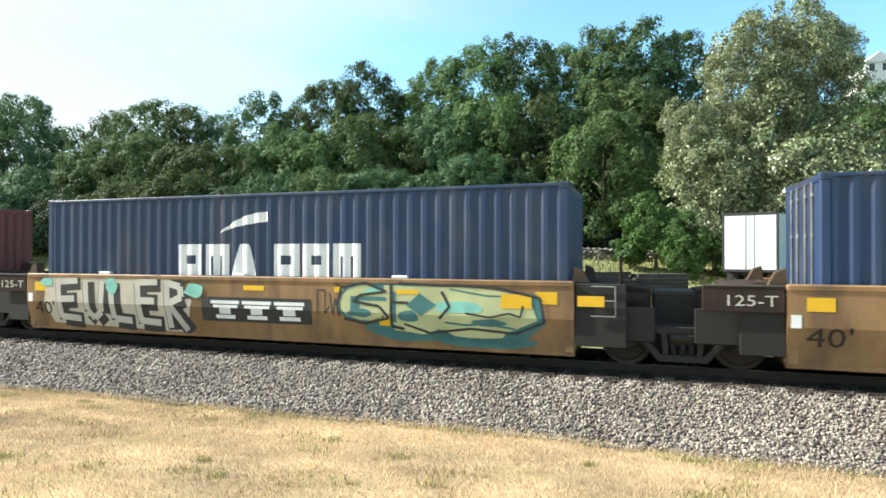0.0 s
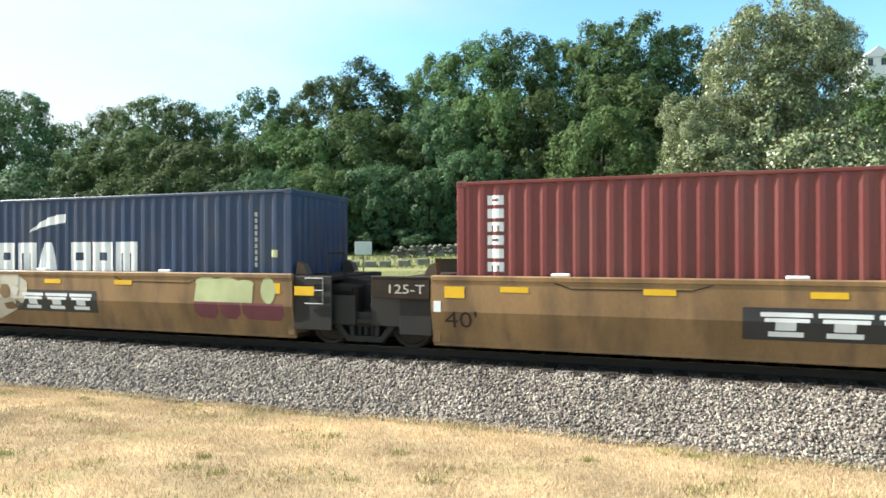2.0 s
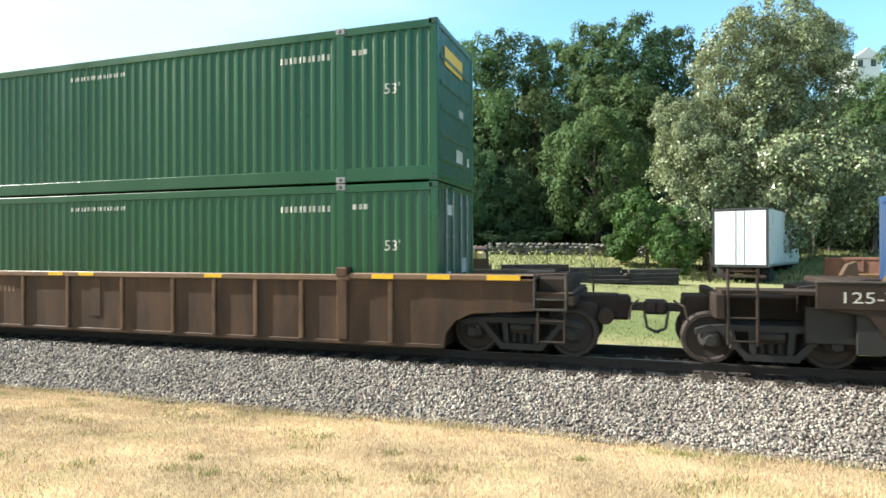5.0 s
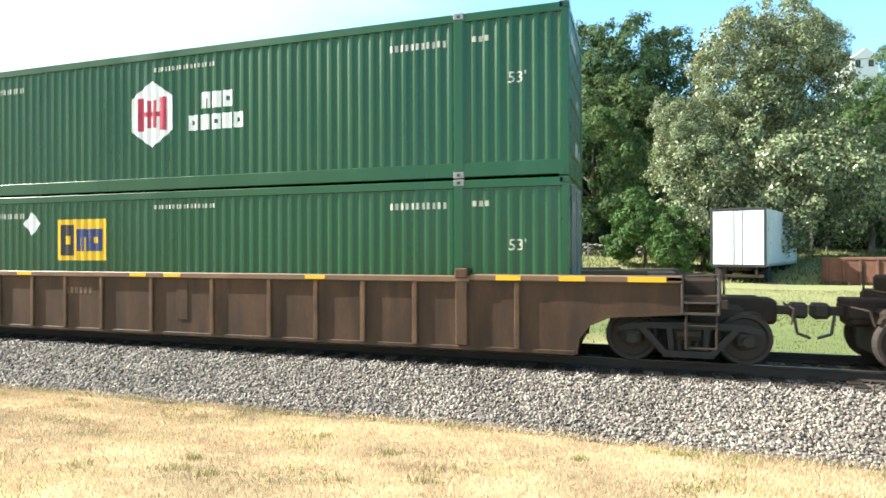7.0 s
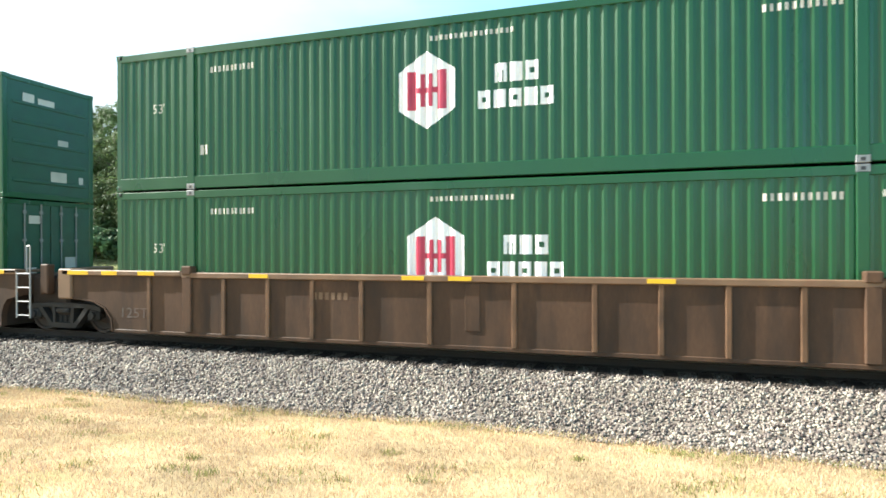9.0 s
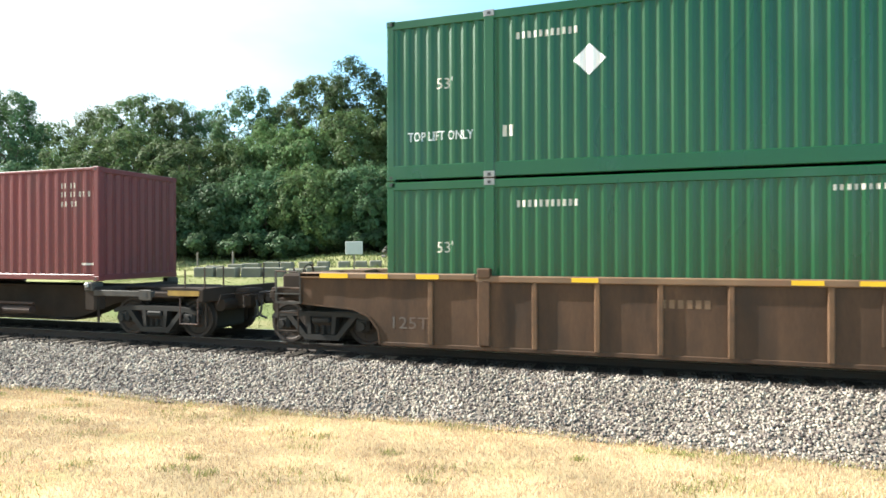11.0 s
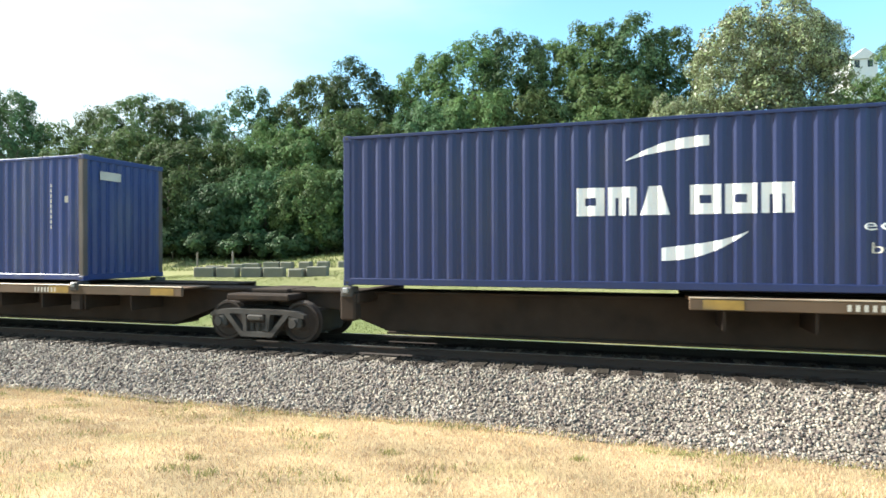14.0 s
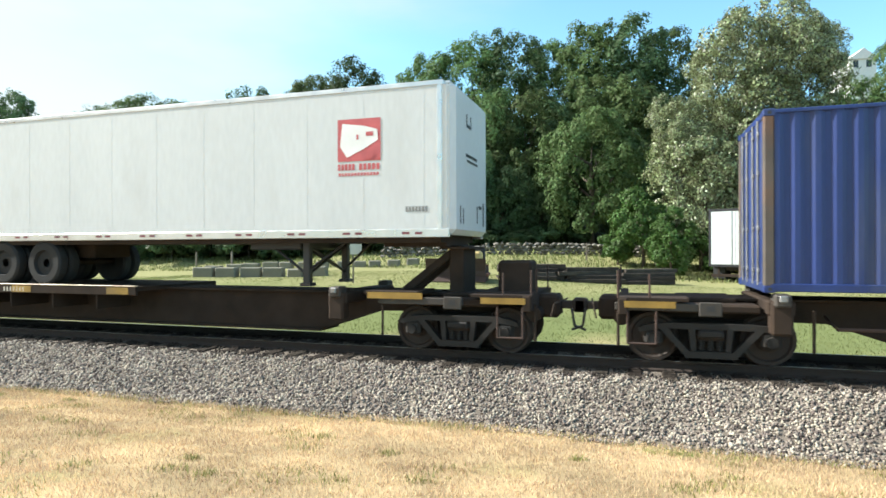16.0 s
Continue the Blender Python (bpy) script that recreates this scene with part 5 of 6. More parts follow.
# fourth
folded_decal(w4, "number_board", [rect(-4.25, -3.0, 0.72, 1.04), rect(-2.95, -1.85, 0.72, 1.04)], "black", "dark number board", 0.006)
folded_decal(w4, "number_mark", bars(-4.15, 0.78, 1.0, 0.2, 5) + bars(-2.8, 0.78, 0.85, 0.2, 6), "white", "", 0.010)
folded_decal(w4, "graffiti_tag", stroke([(2.7, 0.82), (2.95, 1.12), (3.1, 0.80), (2.85, 0.95), (3.2, 0.92), (3.25, 1.12), (3.35, 0.82), (3.5, 1.1), (3.55, 0.8), (3.75, 1.12), (3.7, 0.85), (3.9, 0.82), (3.95, 1.1), (4.05, 0.8), (4.2, 1.08), (4.3, 0.82)], 0.03) + stroke([(3.5, 1.28), (4.0, 1.34), (4.5, 1.25), (4.9, 1.32), (5.25, 1.2), (5.35, 0.95), (5.15, 0.75), (4.8, 0.72), (4.45, 0.8), (4.4, 1.0), (4.6, 1.18), (4.9, 1.1), (4.95, 0.92), (4.75, 0.85), (4.6, 0.95)], 0.035) + stroke([(3.3, 1.2), (3.7, 1.3), (4.2, 1.2), (4.6, 1.3)], 0.03) + stroke([(5.0, 1.25), (5.5, 1.1), (5.6, 0.85), (5.3, 0.7)], 0.03), "silver", "white scribbled tag", 0.008)
for w in (w0, w1, w2, w3, w4):
    folded_decal(w, "length_mark", text_polys("40'", -6.3, 0.5, 0.30, 0.62), "under", "dark stencilled forty-foot mark", 0.007)
    part("end_board", Geo().box(-7.75, -6.58, -1.36, -1.33, 1.0, 1.40, 0.01), "under", w)
    part("board_rim", Geo().box(-7.75, -6.58, -1.37, -1.32, 1.395, 1.425, 0.006), "truckm", w, "pale rubbed rim")
    part("end_plate", Geo().box(-7.2, -6.56, -1.30, -1.27, 0.32, 1.0, 0.01), "truckd", w, "grimy end plate")
    # flat dark strokes paint the shade of weld creases; the panel itself is not folded
    folded_decal(w, "weld_crease", stroke([(1.65, 1.335), (1.95, 1.235), (3.7, 1.22), (4.0, 1.33)], 0.022), "under", "painted dark shade line of a crease along the panel", 0.0045)
    folded_decal(w, "weld_crease", stroke([(-4.3, 1.335), (-4.0, 1.235), (-2.1, 1.24), (-1.8, 1.335)], 0.022), "under", "painted dark shade line of a crease along the panel", 0.0045)
    flat_decal(w, "capacity_mark", text_polys("125-T", -7.45, 1.10, 0.17, 0.78), -1.36, "silver", "white stencilled capacity", 0.004)
    if w is not w4:
        part("articulation", Geo().box(-8.5, -7.4, -0.55, 0.55, 0.60, 1.26, 0.05), "truckd", w, "oily articulation between the cars")
    part("white_placard", Geo().box(-6.5, -6.36, -1.365, -1.35, 0.78, 0.98), "white", w)

# marks on the blue and red boxes
for cb, dx in ((c1, 0.0), (c3, 0.0)):
    mark_decals(cb, "white", "white block of a company mark", -2.25 + dx, 1.18, 0.66, (0, 1, 2, None, 0, 0, 1), 0.60, 0.085)
    decal("company_swoosh", swoosh(-1.2 + dx, 2.08, 1.2, 0.42), cb, "white", "white swoosh")
mark_decals(c5, "white", "white block of a company mark", -1.95, 1.15, 0.58, (0, 1, 2, None, 0, 0, 1), 0.56, 0.07)
decal("company_swoosh", swoosh(-1.1, 1.96, 1.2, 0.40), c5, "white", "white swoosh")
decal("company_mark", bars(-1.55, 1.87, 1.55, 0.24, 6, 0.7) + [ellipse(-2.25, 1.98, 0.3, 0.17, 8), rect(-2.65, -2.4, 1.96, 2.06)], c4, "white", "small white company mark")
decal("paint_patch", [rect(2.0, 2.85, 0.2, 2.45)], c4, "blue")
decal("company_mark", [q for i in range(6) for q in mark_block(-5.52, 1.25 + (5 - i) * 0.24, 0.30, 0.17, (0, 3, 1)[i % 3])], c2, "white", "white vertical block mark")
decal("number_mark", bars(4.9, 2.35, 0.9, 0.12, 8), c2, "red")
for cb in (c3, c0):
    decal("number_mark", [rect(5.2, 5.25, 1.3 + i * 0.13, 1.39 + i * 0.13) for i in range(9)], cb, "silver")
decal("warning_label", [rect(5.6, 5.75, 1.5, 1.65)], c3, "lime")

# green boxes
for i, (lo, up) in enumerate(GREEN):
    for b, f in ((lo, 0.24), (up, 3.20)):
        decal("length_mark", text_polys("53'", -7.1, 1.66 if b is up else 1.62, 0.2) + text_polys("53'", 7.0, 1.66, 0.2), b, "silver", "white fifty-three-foot mark")
        decal("small_writing", bars(-0.75, 2.56, 1.6, 0.09, 17, 0.5) + bars(4.75, 2.42, 1.15, 0.12, 11, 0.5) + bars(-5.6, 2.42, 1.1, 0.12, 11, 0.5) + bars(6.35, 2.45, 0.35, 0.1, 3) + bars(-5.85, 0.72, 0.22, 0.2, 2), b, "silver", "small white stencilling")
    ob = up[0]
    on_end(ob, "end_label", 8.05, [(-0.75, -0.45, 2.35, 2.62), (-0.35, 0.1, 2.40, 2.56), (-0.1, 0.6, 1.85, 1.92), (0.2, 0.5, 1.42, 1.6), (0.0, 0.45, 0.45, 0.75), (0.82, 0.95, 0.5, 0.68)], "silver", "pale end labels")
    on_end(lo[0], "end_label", 8.05, [(-0.7, -0.4, 0.95, 1.25), (-0.6, -0.3, 2.35, 2.55), (0.4, 0.75, 1.2, 1.5)], "silver", "pale door labels")
for b, z in ((GREEN[1][1], 1.66), (GREEN[2][1], 1.66), (GREEN[2][0], 1.56)):
    x = -0.82 if z > 1.6 else -0.66
    decal("company_hexagon", hexagon(x, z, 0.72), b, "white", "white hexagon badge")
    d = decal("company_badge", [rect(x - 0.38, x - 0.20, z - 0.36, z + 0.36), rect(x + 0.20, x + 0.38, z - 0.36, z + 0.36), rect(x - 0.12, x - 0.03, z - 0.3, z + 0.3), rect(x + 0.03, x + 0.12, z - 0.3, z + 0.3), rect(x - 0.38, x + 0.38, z - 0.05, z + 0.05)], b, "crimson", "crimson block badge")
    d.location.y = -0.004
    decal("company_mark", mark_row(x + 1.28, z + 0.03, 0.34, (1, 3, 0), 0.22, 0.06) + mark_row(x + 0.98, z - 0.42, 0.32, (0, 3, 0, 3, 0), 0.22, 0.06), b, "white", "white two-line block mark")
decal("company_board", [rect(-3.54, -2.09, 1.45, 2.38)], GREEN[1][0], "reflect", "yellow company board")
d = decal("company_mark", mark_row(-3.42, 1.56, 0.70, (0,), 0.40), GREEN[1][0], "black", "black block")
d.location.y = -0.004
d = decal("company_mark", mark_row(-2.95, 1.66, 0.5, (1, 0), 0.36, 0.02), GREEN[1][0], "apl", "blue blocks")
d.location.y = -0.004
for b, x, z in ((GREEN[1][0], -4.31, 2.30), (GREEN[0][0], -4.24, 1.91), (GREEN[3][1], -4.35, 1.95)):
    decal("hazard_diamond", [[(x - 0.27, z), (x, z - 0.27), (x + 0.27, z), (x, z + 0.27)]], b, "white", "white diamond placard")
decal("lift_notice", text_polys("TOP LIFT ONLY", -7.65, 0.72, 0.17, 1.25), GREEN[3][1], "white", "white lifting notice")
decal("dashed_line", [rect(-7.75 + i * 0.68, -7.43 + i * 0.68, 0.20, 0.26) for i in range(22)], GREEN[3][1], "white")
on_end(GREEN[0][1][0], "end_board", 8.06, [(-0.8, 0.4, 2.25, 2.62)], "reflect", "yellow board on the front end")

# boxes on the spine cars
decal("white_placard", [rect(-5.42, -4.94, 0.42, 2.24)], cg, "white", "tall white placard")
for shape in (mark_block(-5.32, 1.74, 0.28, 0.40, 0), [[(-5.32, 1.52), (-5.24, 1.52), (-5.14, 1.12), (-5.22, 1.12)], [(-5.04, 1.52), (-5.12, 1.52), (-5.22, 1.12), (-5.14, 1.12)]], mark_block(-5.32, 0.50, 0.28, 0.40, 0)):
    d = decal("placard_mark", shape, cg, "black", "dark block mark")
    d.location.y = -0.004
decal("number_mark", bars(4.95, 2.12, 0.55, 0.12, 4, 0.3) + bars(4.95, 1.92, 0.95, 0.12, 7, 0.3) + bars(4.95, 1.70, 0.6, 0.12, 4, 0.3) + [rect(5.55, 5.95, 0.36, 0.41)], cg, "silver")
mark_decals(cn, "white", "white block of a company mark", -1.65, 1.26, 0.48, (0, 1, 2, None, 0, 0, 1), 0.46, 0.06)
decal("company_swoosh", swoosh(-0.85, 2.18, 1.3, 0.36) + swoosh(-0.28, 0.50, 1.3, 0.46, True), cn, "white", "pair of white swooshes")
decal("notice", text_polys("eco container", 2.57, 0.97, 0.18, 2.55), cn, "white", "white notice")
decal("notice", text_polys("bamboo flooring", 2.68, 0.62, 0.17, 2.40), cn, "silver", "fainter white notice")
for shape in (rect(5.56, 5.88, 0.55, 0.92), [(5.6, 1.05), (5.84, 1.05), (5.72, 1.28)], rect(5.62, 5.78, 1.5, 1.66)):
    decal("warning_label", [shape], cn, "reflect", "yellow warning label")
on_end(cn[0], "warning_label", 6.08, [(-0.05, 0.25, 0.55, 0.85)], "reflect")
decal("number_mark", bars(5.0, 1.55, 0.3, 0.1, 3), cn, "silver")
decal("company_mark", mark_block(-1.48, 0.58, 1.0, 1.08, 2) + mark_block(-0.48, 0.58, 0.86, 1.08, 0) + mark_block(0.48, 0.58, 0.5, 1.08, 3) + [rect(1.10, 1.43, 0.58, 0.86)], ca, "white", "large white block company mark")
decal("company_stripe", [[(-1.55, 2.42), (1.45, 2.38), (1.2, 2.12), (-1.2, 2.12)], [(-0.75, 2.12), (0.55, 2.12), (0.1, 1.97), (-0.3, 1.97)]], ca, "redpaint", "red winged stripe")
decal("number_mark", [rect(5.1, 5.14, 1.2 + i * 0.12, 1.28 + i * 0.12) for i in range(9)] + [rect(5.5, 5.62, 1.8, 1.95)], ca, "silver")
on_end(ca[0], "number_mark", 6.08, [(-0.75, -0.15, 2.35, 2.55)], "silver")


# ---- the road trailer on the last spine car ----
def road_trailer(front):
    length, w, z0, z1 = 16.1, 1.27, 2.17, 5.03
    ob = thing("semi_trailer", "long white road trailer riding on a spine car", "trailer", pose(front, YC, 1.115))
    o = -1.115
    part("body", Geo().box(-length, -0.12, -w, w, z0 + 0.1 + o, z1 - 0.06 + o, 0.03), "trailer", ob, "smooth white panelled side")
    part("nose", Geo().box(-0.30, 0.0, -w + 0.02, w - 0.02, z0 + 0.02 + o, z1 - 0.02 + o, 0.10), "trailer", ob, "white nose with rounded edges")
    for s in (-1, 1):
        part("top_rail", Geo().box(-length, -0.2, *sorted((s * (w + 0.012), s * (w - 0.08))), z1 - 0.10 + o, z1 + o, 0.015), "alu", ob)
        rail = part("bottom_rail", Geo().box(-length, -0.1, *sorted((s * (w + 0.015), s * (w - 0.08))), z0 - 0.03 + o, z0 + 0.13 + o, 0.012), "alu", ob, "bright aluminium bottom rail")
        part("nose_trim", Geo().box(-0.33, -0.24, *sorted((s * (w + 0.012), s * (w - 0.05))), z0 + 0.1 + o, z1 - 0.08 + o, 0.01), "alu", ob)
        for i in range(13):
            x = -0.6 - i * 1.22
            part("panel_seam", Geo().box(x - 0.02, x + 0.02, *sorted((s * (w + 0.0015), s * (w - 0.02))), z0 + 0.14 + o, z1 - 0.1 + o), "trailer", ob)
            if s < 0:
                part("reflector_tape", Geo().box(x - 0.42, x - 0.27, -w - 0.022, -w - 0.016, z0 + 0.03 + o, z0 + 0.075 + o), "violet", rail)
                part("reflector_tape", Geo().box(x - 0.16, x - 0.02, -w - 0.022, -w - 0.016, z0 + 0.03 + o, z0 + 0.075 + o), "violet", rail)
    part("roof", Geo().box(-length, -0.1, -w + 0.06, w - 0.06, z1 - 0.05 + o, z1 - 0.015 + o), "alu", ob)
    part("underframe", Geo().box(-length, -0.3, -w + 0.1, w - 0.1, z0 - 0.12 + o, z0 + 0.11 + o), "under", ob)
    part("king_pin_plate", Geo().box(-1.6, -0.3, -0.8, 0.8, z0 - 0.2 + o, z0 - 0.1 + o, 0.02), "under", ob)
    # landing gear and its braces
    for s in (-1, 1):
        part("landing_leg", Geo().box(-3.33, -3.18, s * 0.85 - 0.075, s * 0.85 + 0.075, 0.12, 1.0, 0.015).box(-3.38, -3.13, s * 0.85 - 0.12, s * 0.85 + 0.12, 0.06, 0.13, 0.01), "black", ob)
        part("leg_brace", Geo().tube((-3.28, s * 0.85, 0.3), (-4.38, s * 0.6, 0.98), 0.03, 6).tube((-3.28, s * 0.85, 0.35), (-2.48, s * 0.6, 0.98), 0.03, 6), "black", ob)
    part("cross_brace", Geo().tube((-3.26, -0.8, 0.3), (-3.26, 0.8, 0.9), 0.03, 6).tube((-3.26, 0.8, 0.3), (-3.26, -0.8, 0.9), 0.03, 6), "black", ob)
    part("gear_box", Geo().box(-4.6, -3.4, -0.9, 0.9, 0.8, 0.98, 0.03), "black", ob)
    # tandem axles
    for x in (-10.0, -11.3):
        ax = part("axle", Geo().tube((x, -0.75, 0.51), (x, 0.75, 0.51), 0.07, 10), "under", ob)
        for s in (-1, 1):
            for y in (0.78, 1.08):
                wh = part("road_wheel", Geo().lathe([(0.18, s * (y - 0.13)), (0.30, s * (y - 0.13)), (0.46, s * (y - 0.13)), (0.505, s * (y - 0.09)), (0.51, s * y), (0.505, s * (y + 0.09)), (0.46, s * (y + 0.13)), (0.30, s * (y + 0.13)), (0.28, s * (y + 0.05)), (0.1, s * (y + 0.05))], n=24, centre=(x, 0, 0.51)), "tyre", ob)
    part("axle_carriage", Geo().box(-12.1, -9.2, -0.55, 0.55, 0.62, 1.0, 0.03), "under", ob)
    # the red and white badge
    y = -w
    flat_decal(ob, "badge", [rect(-2.35, -1.45, 3.61 + o, 4.42 + o)], y, "fadedred", "red square badge", 0.006)
    flat_decal(ob, "badge_shape", [[(-2.3, 3.9 + o), (-2.15, 3.68 + o), (-1.75, 3.86 + o), (-1.5, 4.0 + o), (-1.52, 4.2 + o), (-1.8, 4.28 + o), (-2.25, 4.34 + o)]], y, "white", "white abstract shape", 0.010)
    flat_decal(ob, "badge_shape", [ellipse(-1.72, 3.72 + o, 0.14, 0.08, 10), rect(-1.95, -1.91, 4.02 + o, 4.12 + o), rect(-1.75, -1.6, 4.08 + o, 4.16 + o)], y, "fadedred", "", 0.013)
    flat_decal(ob, "badge_writing", bars(-2.35, 3.44 + o, 0.38, 0.12, 5, 0.75) + bars(-1.9, 3.44 + o, 0.45, 0.12, 5, 0.75), y, "fadedred", "row of red bars", 0.006)
    flat_decal(ob, "badge_writing", bars(-2.33, 3.33 + o, 0.86, 0.06, 13, 0.7), y, "fadedred", "", 0.006)
    flat_decal(ob, "number_mark", bars(-0.95, 2.62 + o, 0.45, 0.10, 7, 0.75), y, "steel", "grey number bars", 0.006)
    on_end(ob, "end_label", 0.0, [(-0.45, -0.15, 4.3 + o, 4.36 + o), (-0.45, -0.40, 4.36 + o, 4.55 + o), (-0.15, -0.1, 4.3 + o, 4.55 + o), (-0.5, 0.35, 3.72 + o, 3.78 + o), (-0.4, 0.4, 3.62 + o, 3.67 + o), (0.35, 0.4, 2.45 + o, 2.8 + o), (0.5, 0.75, 2.75 + o, 2.82 + o), (0.85, 0.95, 2.4 + o, 2.9 + o), (-0.9, -0.86, 2.4 + o, 2.75 + o), (-0.7, -0.66, 2.4 + o, 2.7 + o)], "black", "dark small labels on the nose")
    mover(ob, front)


road_trailer(-211.6)
c4x = -219.85
part("hitch_post", Geo().box(-211.95 - c4x, -211.65 - c4x, -0.45, 0.45, 1.05, 2.0, 0.03).box(-212.1 - c4x, -211.5 - c4x, -0.6, 0.6, 1.92, 1.97, 0.01), "under", s4, "upright trailer hitch")
for s in (-0.42, 0.30):
    part("hitch_strut", Geo().prism([(-213.05 - c4x, 1.08), (-212.8 - c4x, 1.08), (-211.75 - c4x, 1.92), (-211.95 - c4x, 1.92)], s, s + 0.12), "under", s4, "diagonal hitch strut")
part("brake_stand", Geo().box(-211.0 - c4x, -210.35 - c4x, -0.35, 0.35, 0.55, 1.70, 0.05).box(-211.3 - c4x, -210.2 - c4x, -0.9, 0.9, 1.06, 1.12, 0.01), "under", s4, "dark upright brake stand")
part("hitch_plate", Geo().box(-213.35 - c4x, -212.3 - c4x, -1.33, -0.3, 1.07, 1.14, 0.01), "under", s4)
part("trailer_deck", Geo().box(-229 - c4x, -218.8 - c4x, -1.3, 1.3, 1.02, 1.112), "under", s4)
flat_decal(s4, "reflector", [rect(-213.3 - c4x, -212.2 - c4x, 1.0, 1.12)], -1.35, "oldreflect", "faded yellow reflector strip")


# ---- things in the field behind the line ----
def parked_trailer():
    ob = thing("parked_trailer", "weathered white box trailer parked in the grass", "trailer", pose(4.95, 34.1, float(ground_z(5.0, 36.0)) - 0.27, 0, 0, -21))
    # local: rear face at y = 0 towards -y, length along +y
    part("box", Geo().box(-1.3, 1.3, 0.0, 9.0, 1.08, 3.95, 0.03), "trailer", ob)
    part("rear_frame", Geo().box(-1.32, -1.22, -0.04, 0.06, 1.0, 4.0, 0.01).box(1.22, 1.32, -0.04, 0.06, 1.0, 4.0, 0.01).box(-1.22, 1.22, -0.04, 0.06, 3.88, 4.0, 0.01).box(-1.22, 1.22, -0.04, 0.06, 0.98, 1.1, 0.01), "black", ob, "dark rear frame")
    for s in (-1, 1):
        part("rear_door", Geo().box(*sorted((s * 0.01, s * 1.21)), -0.02, 0.02, 1.11, 3.87, 0.01), "trailer", ob)
        part("lock_rod", Geo().tube((s * 0.2, -0.035, 1.1), (s * 0.2, -0.035, 3.85), 0.015, 6), "alu", ob)
        for y in (6.6, 7.8):
            part("wheel", Geo().tube((s * 0.8, y, 0.5), (s * 1.15, y, 0.5), 0.5, 18), "tyre", ob)
        part("wheel", Geo().tube((s * 0.75, 1.6, 0.5), (s * 1.15, 1.6, 0.5), 0.5, 18), "tyre", ob)
        part("side_rib", Geo().box(*sorted((s * 1.295, s * 1.325)), 0.05, 9.0, 1.02, 1.16, 0.01), "alu", ob)
    for i in range(14):
        part("panel_post", Geo().box(1.295, 1.315, 0.5 + i * 0.62, 0.55 + i * 0.62, 1.15, 3.9), "alu", ob)
    part("underframe", Geo().box(-0.5, 0.5, 0.1, 9.0, 0.8, 1.08, 0.02).box(-1.2, 1.2, 0.05, 0.2, 0.45, 0.6, 0.02).box(-0.9, -0.8, 0.05, 0.15, 0.5, 1.05).box(0.8, 0.9, 0.05, 0.15, 0.5, 1.05), "under", ob)
    part("mud_flap", Geo().box(-1.28, -0.7, 0.7, 0.73, 0.35, 1.0), "black", ob, "dark mud flap")
    part("landing_leg", Geo().box(-0.8, -0.65, 8.2, 8.35, 0.0, 1.0).box(0.65, 0.8, 8.2, 8.35, 0.0, 1.0), "under", ob)


parked_trailer()


